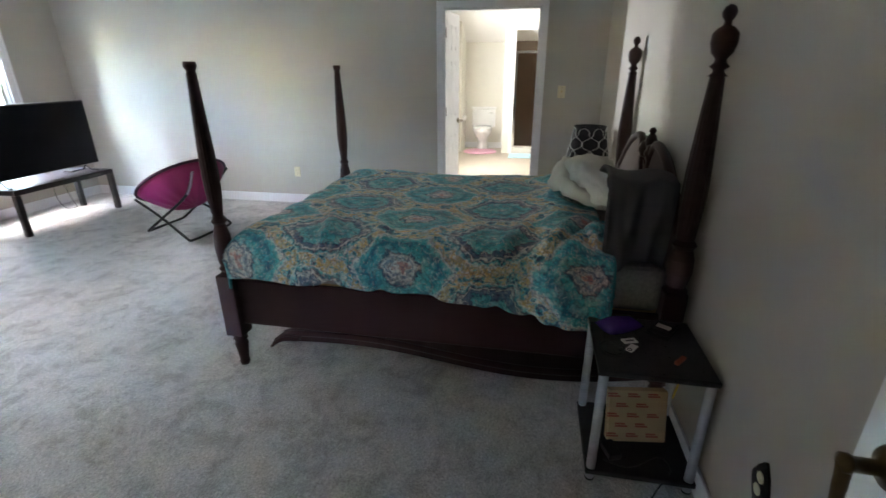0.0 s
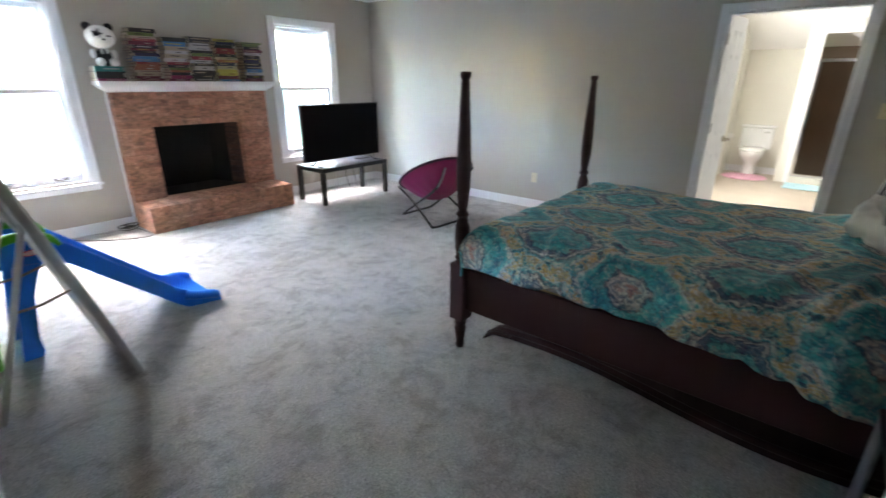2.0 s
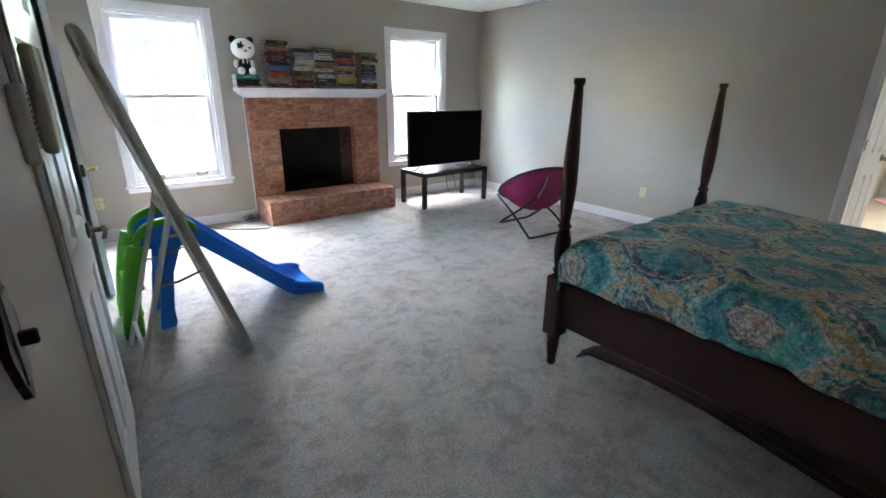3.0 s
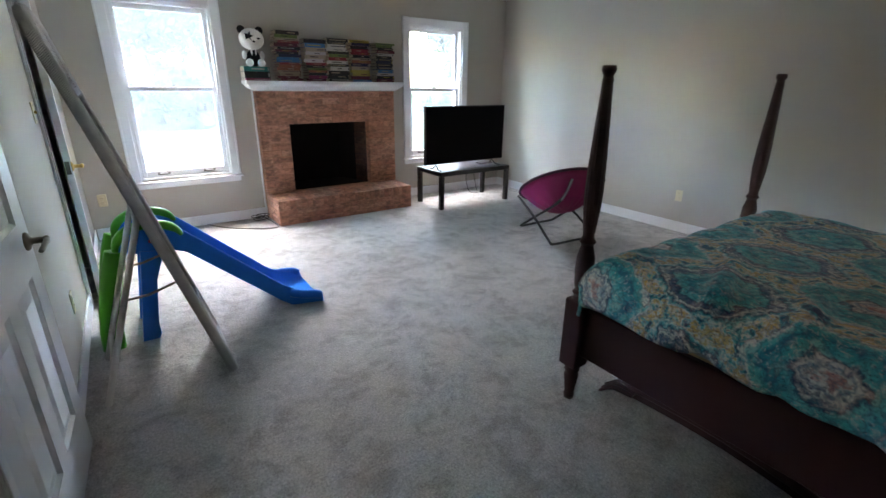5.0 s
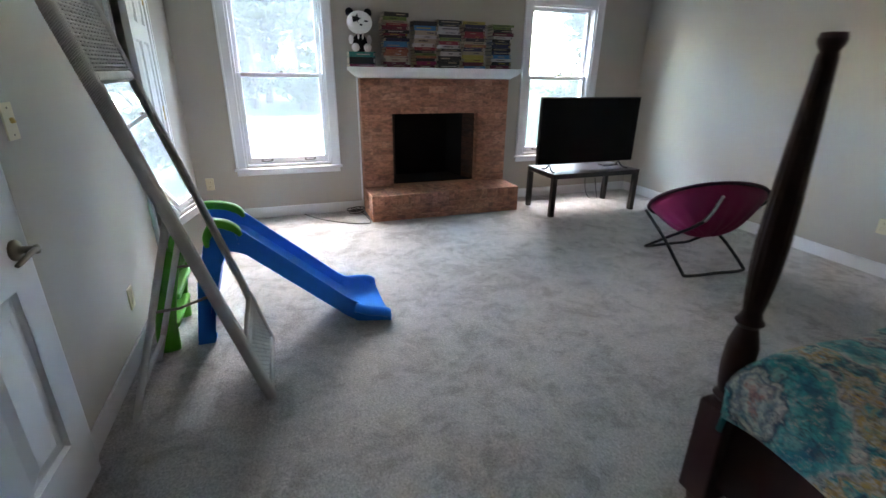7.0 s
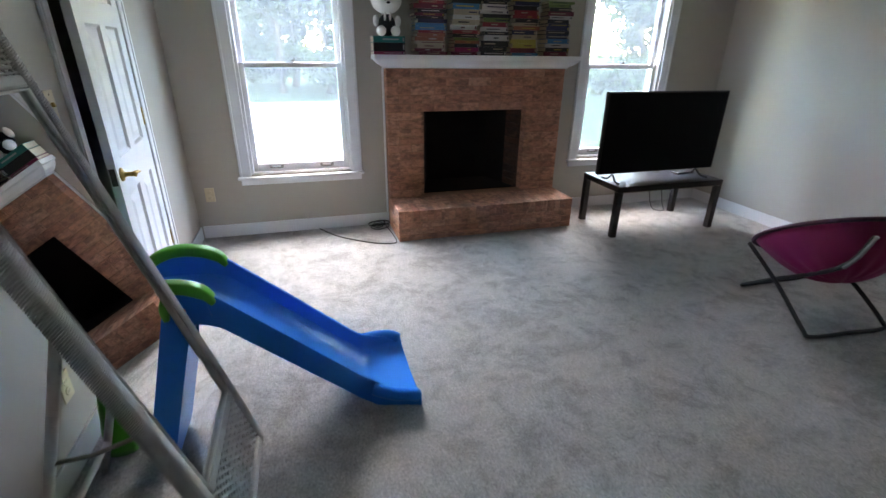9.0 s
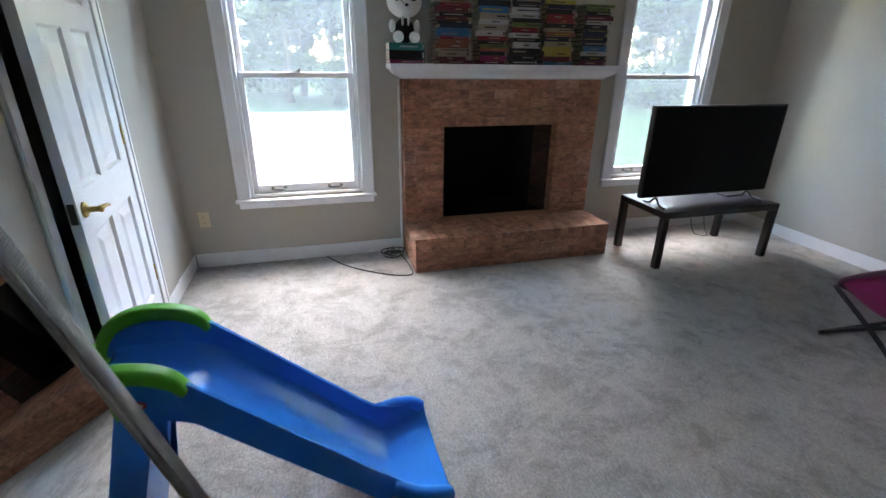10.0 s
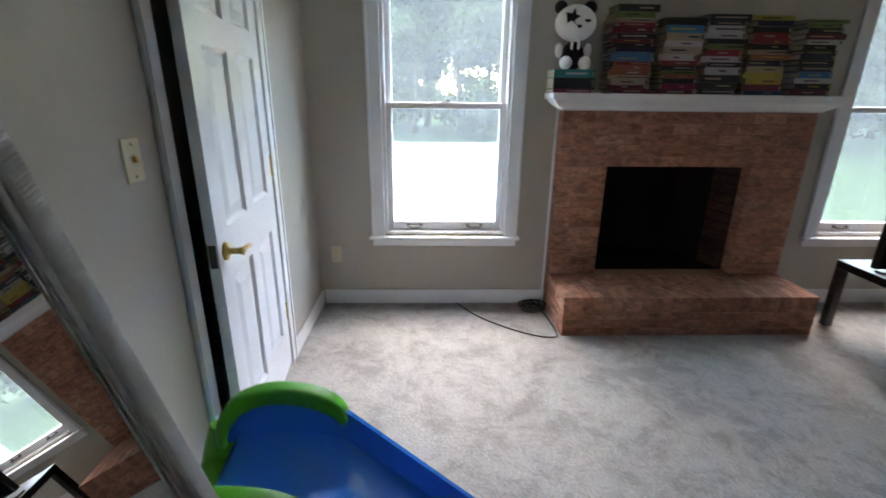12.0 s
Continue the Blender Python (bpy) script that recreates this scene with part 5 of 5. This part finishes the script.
for s, x in ((1, BX0), (-1, BX1)):
    a = [bm.verts.new(p) for p in ((x, FY + 0.1, HZ), (x + s * 0.16, 6.17, HZ), (x + s * 0.16, 6.17, BTOP + 0.1), (x, FY + 0.1, BTOP + 0.1))]
    b = [bm.verts.new(p) for p in ((x - s * 0.08, FY + 0.1, HZ), (x + s * 0.08, 6.2, HZ), (x + s * 0.08, 6.2, BTOP + 0.1), (x - s * 0.08, FY + 0.1, BTOP + 0.1))]
    for i in range(4):
        bm.faces.new((a[i], a[(i + 1) % 4], b[(i + 1) % 4], b[i]))
    bm.faces.new(a), bm.faces.new(list(reversed(b)))
box(bm, BX0 - 0.05, YF + 0.0, BTOP + 0.065, BX1 + 0.05, 6.2, BTOP + 0.12)
box(bm, BX0 - 0.05, FY + 0.1, HZ - 0.03, BX1 + 0.05, 6.2, HZ - 0.004)
box(bm, BX0 - 0.08, YF + 0.001, HZ - 0.05, BX1 + 0.08, 6.2, HZ)
box(bm, BX0 + 0.002, FY + 0.102, HZ - 0.002, BX1 - 0.002, YF, HZ + 0.003)
box(bm, BX0 - 0.08, YF + 0.001, BTOP + 0.1, BX1 + 0.08, 6.2, BTOP + 0.13)
part("firebox", bm, SOOT, fire, "soot-black firebox")
for s, x in ((1, FX0 - 0.0165), (1, FX1 + 0.0005)):
    part("edge_trim", cube_bm(x, YF - 0.02, 0.0, x + 0.016, YF - 0.001, FTOP, bevel=0.003), TRIM, fire, "white trim strip")
mantel = thing("mantelpiece", "white painted mantelpiece with moulded underside", "mantel")
part("shelf", cube_bm(FX0 - 0.098, FY - 0.092, 1.40, FX1 + 0.088, YF - 0.0005, MZ, bevel=0.004), TRIM, mantel)
bm = bmesh.new()
prof = [(0.005, FTOP + 0.002), (-0.014, FTOP + 0.002), (-0.014, FTOP + 0.012), (-0.026, FTOP + 0.018), (-0.055, FTOP + 0.035), (-0.076, FTOP + 0.055), (-0.080, FTOP + 0.0655)]
loops = []
for d, z in prof:
    loops.append([bm.verts.new(p) for p in ((FX0 + d, YF - 0.002, z), (FX0 + d, FY + d, z), (FX1 - d, FY + d, z), (FX1 - d, YF - 0.002, z))])
for a, b in zip(loops, loops[1:]):
    for i in range(3):
        bm.faces.new((a[i], a[i + 1], b[i + 1], b[i]))
bm.faces.new(loops[-1]), bm.faces.new(list(reversed(loops[0])))
part("crown_moulding", bm, TRIM, mantel)

# ---- books and plush on the mantel ----
COVERS = {}


def cover(col):
    key = tuple(col)
    if key not in COVERS:
        COVERS[key] = paint("book_cover", col, 0.4, 0.08, 9, 60, 0.05)
    return COVERS[key]


def book(x, y, z, w, d, h, turn, col, spine_col, rng, label):
    top = thing("book", label, "book", pose(x, y, z, 0, 0, turn), "books stacked on the mantel")
    t = min(0.003, h * 0.14)
    bm = cube_bm(-w / 2, -d / 2, 0, w / 2, d / 2, t)
    box(bm, -w / 2, -d / 2, h - t, w / 2, d / 2, h)
    box(bm, -w / 2, -d / 2, t, w / 2, -d / 2 + t, h - t)
    part("cover", bm, cover(col), top)
    part("page_block", cube_bm(-w / 2 + 0.004, -d / 2 + t, t, w / 2 - 0.004, d / 2 - 0.004, h - t), PAGES, top)
    if h > 0.013:
        a, b = sorted((rng.uniform(-0.42, 0.1), rng.uniform(0.0, 0.42)))
        if b - a > 0.12:
            part("title_bar", cube_bm(a * w, -d / 2 - 0.0006, h * 0.40, b * w, -d / 2, h * 0.62), cover(spine_col), top)
        if rng.random() < 0.5:
            part("spine_band", cube_bm(0.43 * w, -d / 2 - 0.0006, h * 0.2, 0.48 * w, -d / 2, h * 0.8), cover(spine_col), top)


RED, DRED, BLK, NVY, WHT, CRM, YEL, BLU, GRN, ORG, TEAL_C, MAG = ((0.20, 0.016, 0.026), (0.10, 0.010, 0.024), (0.010, 0.010, 0.012), (0.014, 0.016, 0.05), (0.40, 0.39, 0.385), (0.30, 0.255, 0.19),
                                                                  (0.33, 0.28, 0.05), (0.03, 0.15, 0.32), (0.10, 0.15, 0.04), (0.24, 0.085, 0.045), (0.015, 0.19, 0.17), (0.22, 0.015, 0.08))
NAMES = {RED: "red", DRED: "dark maroon", BLK: "black", NVY: "navy", WHT: "white", CRM: "cream", YEL: "yellow", BLU: "blue", GRN: "green", ORG: "orange", TEAL_C: "teal", MAG: "magenta"}
STACKS = (
    (1.908, 0.245, 1.912, [DRED, DRED, CRM, CRM, ORG, ORG, RED, BLU, BLU, NVY, BLK, DRED, BLK, DRED, RED, CRM, GRN, BLK]),
    (2.192, 0.232, 1.850, [DRED, MAG, BLK, ORG, GRN, BLK, RED, WHT, CRM, WHT, CRM, BLU, BLK]),
    (2.445, 0.235, 1.870, [BLK, BLK, BLK, WHT, BLK, WHT, RED, GRN, BLK, WHT, WHT, BLK, BLK]),
    (2.710, 0.240, 1.867, [BLU, DRED, YEL, YEL, CRM, NVY, ORG, CRM, BLK, RED, RED, BLK, NVY, YEL]),
    (3.010, 0.225, 1.850, [DRED, BLK, WHT, BLU, NVY, BLK, NVY, NVY, BLK, WHT, DRED, BLK, GRN, GRN]),
)
rng = random.Random(7)
for cx, w, ztop, cols in STACKS:
    hs = [rng.uniform(0.7, 1.35) for _ in cols]
    k = (ztop - MZ) / sum(hs)
    z = MZ
    for c, h in zip(cols, hs):
        bw, bd = w * rng.uniform(0.88, 1.04), rng.uniform(0.14, 0.17)
        book(cx + rng.uniform(-0.014, 0.014), 5.625 + rng.uniform(-0.008, 0.008), z, bw, bd, h * k - 0.0006, rng.uniform(-3, 3), c, rng.choice([BLK, BLK, NVY, DRED] if c in (WHT, CRM, YEL, GRN) else [WHT, CRM, CRM, YEL]), rng, "%s hardback lying flat in a stack" % NAMES[c])
        z += h * k
z = MZ
for c, h in ((MAG, 0.022), (BLK, 0.062), (TEAL_C, 0.045)):
    book(1.575, 5.615, z, 0.245, 0.165, h - 0.0006, rng.uniform(-2, 2), c, WHT, rng, "%s hardback under the plush panda" % NAMES[c])
    z += h


def plush():
    bm = bmesh.new()
    mats = [PLUSH_WHITE, PLUSH_BLACK]

    def blob(c, r, mat, seg=18):
        got = bmesh.ops.create_uvsphere(bm, u_segments=seg, v_segments=12, radius=1.0, matrix=Matrix.LocRotScale(c, None, r))["verts"]
        for f in {f for v in got for f in v.link_faces}:
            f.material_index, f.smooth = mat, True
    blob((0, 0, 0.075), (0.068, 0.055, 0.08), 1)
    blob((0, -0.012, 0.25), (0.118, 0.085, 0.098), 0, 28)
    for s in (-1, 1):
        blob((s * 0.085, 0.01, 0.335), (0.037, 0.022, 0.037), 1)
        blob((s * 0.085, -0.015, 0.105), (0.022, 0.025, 0.04), 0)
        blob((s * 0.055, -0.075, 0.036), (0.036, 0.036, 0.036), 0)
        blob((s * 0.02, -0.047, 0.135), (0.009, 0.01, 0.03), 0)
    star = [((0.045 if i % 2 == 0 else 0.019) * math.sin(i * math.pi / 5 + 0.2) - 0.038, 0.272 + (0.045 if i % 2 == 0 else 0.019) * math.cos(i * math.pi / 5 + 0.2)) for i in range(10)]
    before = set(bm.faces)
    prism(bm, star, -0.094, -0.06)
    for f in set(bm.faces) - before:
        f.material_index = 1
    blob((0.045, -0.09, 0.255), (0.02, 0.008, 0.008), 1)
    blob((0.0, -0.097, 0.225), (0.014, 0.008, 0.009), 1)
    me = bpy.data.meshes.new("plush_panda")
    bm.to_mesh(me)
    bm.free()
    for m in mats:
        me.materials.append(m)
    ob = new("plush_panda", me)
    ob.matrix_world = pose(1.575, 5.62, z, 0, 0, 0)
    tagged(ob, "black and white plush panda sitting on three books", "plush toy")


plush()

# cable coiled beside the hearth
coil = [(1.44 + (0.07 + 0.02 * math.sin(i * 0.23)) * math.cos(i * 0.5) + 0.02 * math.sin(i * 0.19), 5.58 + (0.06 + 0.02 * math.sin(i * 0.31)) * math.sin(i * 0.5), 0.008 + 0.0010 * i + 0.010 * abs(math.sin(i * 0.37))) for i in range(52)]
tail = smooth_path([(0.93, 5.69, 0.006), (1.05, 5.50, 0.005), (1.19, 5.36, 0.005), (1.36, 5.24, 0.005), (1.49, 5.20, 0.005), (1.535, 5.24, 0.006), (1.53, 5.42, 0.006), (1.512, 5.57, 0.007)], 7)
single("coiled_cable", tube(bmesh.new(), tail + coil, 0.0045, 6), BLACK_PLASTIC, "black cable coiled on the carpet beside the hearth", "cable")

# ---- bathroom beyond the doorway ----
BXE, BYN, BYS = 9.55, 1.95, -1.6
structure("floor_bath", cube_bm(XB, BYS, -0.12, BXE, BYN, -0.002), BATH_FLOOR, "tan vinyl bathroom floor", "floor")
structure("wall_bath_east", cube_bm(BXE, BYS, 0, BXE + 0.1, BYN, 2.6), BATH_WALL, "cream bathroom wall behind the toilet", "wall")
# The opening is assumed and out of view; it lets sky light in.
structure("wall_bath_north", wall_with_openings(XB + 0.12, BXE + 0.1, 2.6, [(6.95, 7.35, 1.35, 1.75)], "x", BYN, BYN + 0.15), BATH_WALL, "cream bathroom wall with a small unseen opening added for light", "wall")
structure("wall_bath_south", cube_bm(XB + 0.12, BYS - 0.1, 0, BXE + 0.1, BYS, 2.6), BATH_WALL, "cream bathroom wall", "wall")
structure("wall_bath_west", cube_bm(XB, BYS - 0.1, 0, XB + 0.12, YH - 0.13, 2.6), BATH_WALL, "cream bathroom wall", "wall")
structure("ceiling_bath", cube_bm(XB + 0.12, BYS, 2.5, BXE, BYN, 2.6), CEIL, "white bathroom ceiling", "ceiling")
bm = bmesh.new()
prism(bm, [(BXE - 0.001, 1.97), (BXE - 0.001, 2.499), (BXE - 1.0, 2.499)], BYS + 0.001, BYN - 0.001)
structure("ceiling_slope", bm, CEIL, "white sloped part of the bathroom ceiling", "ceiling")
structure("baseboard_bath", cube_bm(BXE - 0.016, 0.801, 0, BXE - 0.001, 1.579, 0.11), TRIM, "white bathroom baseboard", "baseboard")
# shower stall with a framed door
SX = 8.92
structure("wall_shower", wall_with_openings(-1.599, 0.80, 2.499, [(-0.45, 0.61, 0.10, 2.12)], "y", SX, SX + 0.09), BATH_WALL, "cream wall round the shower opening", "wall")
structure("wall_shower_tile", cube_bm(BXE - 0.02, BYS + 0.001, 0.0, BXE - 0.002, 0.705, 2.2), BROWN_TILE, "brown tiled shower wall", "wall")
structure("wall_shower_side", cube_bm(SX + 0.09, 0.71, 0.0, BXE - 0.021, 0.80, 2.499), BATH_WALL, "side wall of the shower", "wall")
casing_s = tagged(thing("shower_trim", "cream trim round the shower opening", "trim", pose(0, 0, 0)), kind="structure")
part("trim_side", cube_bm(SX - 0.016, 0.61, 0.0, SX - 0.0005, 0.68, 2.19), TRIM, casing_s)
part("trim_head", cube_bm(SX - 0.016, -0.45, 2.12, SX - 0.0005, 0.6095, 2.19), TRIM, casing_s)
door_s = thing("shower_door", "framed glass shower door with a chrome frame", "shower door", pose(0, 0, 0))
bm = bmesh.new()
box(bm, SX + 0.02, 0.57, 0.1, SX + 0.05, 0.61, 1.79), box(bm, SX + 0.02, -0.45, 1.75, SX + 0.05, 0.57, 1.79), box(bm, SX + 0.02, -0.45, 0.10, SX + 0.05, 0.57, 0.14), box(bm, SX + 0.02, 0.06, 0.14, SX + 0.05, 0.10, 1.75)
part("door_frame", bm, CHROME, door_s)
part("pane", cube_bm(SX + 0.03, 0.10, 0.14, SX + 0.036, 0.57, 1.75), PANE_FROST, door_s)
part("pane", cube_bm(SX + 0.03, -0.45, 0.14, SX + 0.036, 0.06, 1.75), PANE_FROST, door_s)
part("handle", tube(bmesh.new(), [(SX + 0.02, 0.16, 0.85), (SX - 0.03, 0.16, 0.86), (SX - 0.03, 0.16, 1.05), (SX + 0.02, 0.16, 1.06)], 0.008, 8), CHROME, door_s)


def toilet():
    top = thing("toilet", "white ceramic toilet with closed lid", "toilet", pose(9.50, 1.21, 0, 0, 0, 90))
    bm = cube_bm(-0.235, -0.24, 0.40, 0.235, -0.03, 0.755, bevel=0.03, seg=3)
    tank = part("tank", bm, CERAMIC, top)
    part("tank_lid", cube_bm(-0.25, -0.25, 0.757, 0.25, -0.02, 0.80, bevel=0.012, seg=2), CERAMIC, tank)
    part("flush_lever", tube(bmesh.new(), [(-0.18, -0.02, 0.69), (-0.18, 0.0, 0.69), (-0.10, 0.004, 0.685)], 0.008, 8), CHROME, tank)
    bm = bmesh.new()
    rings = []
    for z, rx, ry, cy in ((0.0, 0.115, 0.20, 0.14), (0.04, 0.11, 0.19, 0.14), (0.14, 0.09, 0.16, 0.13), (0.22, 0.11, 0.19, 0.16), (0.31, 0.165, 0.25, 0.20), (0.385, 0.185, 0.275, 0.215), (0.40, 0.18, 0.27, 0.215)):
        rings.append([bm.verts.new((rx * math.cos(a * 0.2618), cy - 0.05 + ry * math.sin(a * 0.2618), z)) for a in range(24)])
    for a, b in zip(rings, rings[1:]):
        for i in range(24):
            bm.faces.new((a[i], a[(i + 1) % 24], b[(i + 1) % 24], b[i])).smooth = True
    bm.faces.new(rings[-1]), bm.faces.new(list(reversed(rings[0])))
    part("bowl", bm, CERAMIC, top)
    bm = lathe(bmesh.new(), [(0.185, 0.0), (0.19, 0.012), (0.188, 0.03), (0.16, 0.045), (0.02, 0.05)], 28, Matrix.Translation((0, 0.17, 0.402)) @ Matrix.Diagonal((1, 1.43, 1, 1)))
    part("lid", bm, CERAMIC, top)


toilet()
bm = lathe(bmesh.new(), [(0.30, 0.0), (0.305, 0.01), (0.29, 0.02), (0.02, 0.022)], 32)
single("bath_rug", bm, PINK_MAT, "pink contour rug at the foot of the toilet", "rug", Matrix.Translation((9.0, 1.21, 0)) @ Matrix.Diagonal((1.0, 1.05, 1, 1)))
single("bath_mat", cube_bm(-0.22, -0.35, 0, 0.22, 0.35, 0.018, bevel=0.008, seg=2), BLUE_MAT, "pale blue bath mat before the shower", "rug", pose(8.62, 0.29, 0))
holder = thing("paper_holder", "toilet roll on a wall holder", "toilet roll", pose(9.2, 1.567, 0.62))
part("roll", lathe(bmesh.new(), [(0.02, -0.05), (0.055, -0.05), (0.055, 0.05), (0.02, 0.05)], 20, pose(0, 0, 0, 0, 90, 0)), WHITE_PAPER, holder)
part("bracket", cube_bm(-0.07, 0.0, -0.01, 0.07, 0.012, 0.01), CHROME, holder)
structure("wall_bath_stub", cube_bm(8.95, 1.58, 0, BXE - 0.001, 1.68, 2.499), BATH_WALL, "cream stub wall beside the toilet", "wall")
# Added fill lamp in the unseen opening, to brighten the bathroom.
fill_light("bath_window_light", 7.15, BYN + 0.1, 1.55, 0.38, 0.38, 0.50, (7.15, 0, 1.2))

# ---- outside ----
structure("ground", cube_bm(-400, -400, -0.75, 400, 400, -0.55), GRASS, "mown lawn reaching the horizon", "ground")
structure("pavement", cube_bm(-14, 7.2, -0.549, 4.0, 22.0, -0.50, bevel=0.02), CONCRETE, "pale concrete drive outside the windows", "pavement")
structure("wall_outer", cube_bm(-1.72, 1.6, -0.55, -1.6, YF + 0.18, HIGH), SIDING, "outer wall of the house", "wall")
# Out of view; the overhang is set by how much high sky reaches the windows.
structure("roof", cube_bm(-1.8, -2.2, 2.75, 9.9, YF + 0.42, 2.85), SIDING, "unseen flat roof with eaves sized to trim the sky light", "roof")


def tree(x, y, h, seed, spread, leaves):
    r = random.Random(seed)
    top = thing("tree", "tall leafy tree beyond the drive", "tree", pose(x, y, -0.56), "trees behind the house")
    bm = bmesh.new()
    pts = [(r.uniform(-0.15, 0.15) * i, r.uniform(-0.15, 0.15) * i, h * i / 6) for i in range(7)]
    tube(bm, pts, [0.22 * (1 - 0.13 * i) for i in range(7)], 8)
    limbs = []
    for i in range(16):
        f = r.uniform(0.04, 0.95)
        k = min(int(f * 6), 5)
        base = Vector(pts[k]).lerp(Vector(pts[k + 1]), f * 6 - k)
        a = r.uniform(0, 6.283)
        reach = spread * (1.1 - 0.65 * f) * r.uniform(0.7, 1.1)
        tip = base + Vector((math.cos(a) * reach, math.sin(a) * reach, r.uniform(0.1, 0.9)))
        tube(bm, [base, base.lerp(tip, 0.5) + Vector((0, 0, 0.15)), tip], [0.07, 0.045, 0.015], 5)
        limbs.append((base, tip))
    part("trunk", bm, BARK, top)
    bm = bmesh.new()
    verts, faces = [], []
    for i in range(leaves):
        a, b = r.choice(limbs)
        c = a.lerp(b, r.uniform(0.25, 1.1)) + Vector((r.gauss(0, 0.42), r.gauss(0, 0.42), r.gauss(0, 0.34)))
        s = r.uniform(0.10, 0.26)
        u = Vector((r.gauss(0, 1), r.gauss(0, 1), r.gauss(0, 0.6))).normalized()
        v = u.cross(Vector((r.gauss(0, 1), r.gauss(0, 1), r.gauss(0, 1)))).normalized()
        n = len(verts)
        verts += [c - u * s, c + v * s * 0.5, c + u * s, c - v * s * 0.5]
        faces.append((n, n + 1, n + 2, n + 3))
    bm.free()
    me = bpy.data.meshes.new("crown")
    me.from_pydata(verts, [], faces)
    me.materials.append(LEAF)
    ob = new("crown", me)
    ob.parent = top
    ob["kind"] = "stuff"
    return top


made = [tree(0, 27, 9.0, 3, 2.6, 7500), tree(4.0, 25, 8.0, 11, 2.4, 7500), tree(8.5, 21, 9.5, 23, 2.8, 7500)]
spots = random.Random(5)
for i in range(34):
    x, y = -30 + i * 2.2 + spots.uniform(-0.9, 0.9), 24 + spots.uniform(0, 8) + (i % 3) * 3.0
    if x > 4.5:
        y -= 5.0
    t = copy_thing(made[i % 3], pose(x, y, -0.56, 0, 0, spots.uniform(0, 360)))

# Unseen trees added at both sides to hold low sky light off the walls.
for i in range(18):
    side = -1 if i < 10 else 1
    k = i if i < 10 else i - 10
    copy_thing(made[i % 3], pose(side * (13 + 2.4 * k) + (5 if side > 0 else 0), 8.5 + 1.5 * k + spots.uniform(-1.5, 1.5), -0.56, 0, 0, spots.uniform(0, 360)))

# ---- bricks ----
BRICKS = {}


def brick(w, d, h, x, y, z, turn=0.0):
    key = (round(w, 3), round(d, 3), round(h, 3))
    if key not in BRICKS:
        bm = cube_bm(-w / 2, -d / 2, -h / 2, w / 2, d / 2, h / 2, bevel=0.003)
        me = bpy.data.meshes.new("brick")
        bm.to_mesh(me)
        bm.free()
        me.materials.append(BRICK)
        BRICKS[key] = me
    ob = new("brick", BRICKS[key])
    ob.parent = fire
    ob.matrix_basis = pose(x, y, z, 0, 0, turn)


br = random.Random(12)


def course(x0, x1, z, h, y, depth, pitch=0.2, shift=0.0):
    """One row of bricks from x0 to x1 at height z, its face at y."""
    cuts = [x0]
    at = x0 + pitch * (1 - shift if shift else 1)
    while at < x1 - 0.05:
        cuts.append(at)
        at += pitch
    cuts.append(x1)
    for a, b in zip(cuts, cuts[1:]):
        brick(b - a - 0.004, depth, h - 0.0045, (a + b) / 2, y + depth / 2 + br.uniform(-0.0015, 0.0015), z + h / 2)


rows_low = 11
h = (BTOP - HZ) / rows_low
for i in range(rows_low):
    z = HZ + i * h
    course(FX0, BX0, z, h, FY, 0.10, 0.2, 0.5 * (i % 2))
    course(BX1, FX1, z, h, FY, 0.10, 0.2, 0.5 * (i % 2))
rows_top = 5
h = (FTOP - BTOP) / rows_top
for i in range(rows_top):
    course(FX0, FX1, BTOP + i * h, h, FY, 0.10, 0.2, 0.5 * (i % 2))
HC = (HZ - 0.102) / 3
for i in range(3):
    course(FX0, FX1, i * HC, HC, HY, 0.10, 0.2, 0.5 * (i % 2))
    for s in (FX0, FX1 - 0.096):
        brick(0.096, FY - HY - 0.11, HC - 0.006, s + 0.048, (HY + 0.104 + FY) / 2, (i + 0.5) * HC)
n_row = 26
wd = (FX1 - FX0) / n_row
for i in range(n_row):
    x = FX0 + (i + 0.5) * wd
    brick(wd - 0.005, 0.195, 0.100, x, HY + 0.0985, HZ - 0.052)
    brick(wd - 0.005, 0.183, 0.100, x, HY + 0.293, HZ - 0.052 + br.uniform(-0.001, 0.001))

# inner faces of the firebox opening, splayed inwards and blackened by smoke
REVEAL = brick_material("sooty_brick", ((0.075, 0.036, 0.026), (0.055, 0.027, 0.02), (0.035, 0.019, 0.015), (0.085, 0.042, 0.03)), 0.34)
h = (BTOP - HZ) / rows_low
bm = cube_bm(-0.012, -0.095, -h / 2 + 0.003, 0.012, 0.095, h / 2 - 0.003, bevel=0.003)
reveal_mesh = bpy.data.meshes.new("reveal_brick")
bm.to_mesh(reveal_mesh)
bm.free()
reveal_mesh.materials.append(REVEAL)
for i in range(rows_low):
    for side, x in ((1, BX0 - 0.002), (-1, BX1 + 0.002)):
        ob = new("reveal_brick", reveal_mesh)
        ob.parent = fire
        ob.matrix_basis = pose(x + side * 0.032, FY + 0.188, HZ + (i + 0.5) * h, 0, 0, -side * 19)
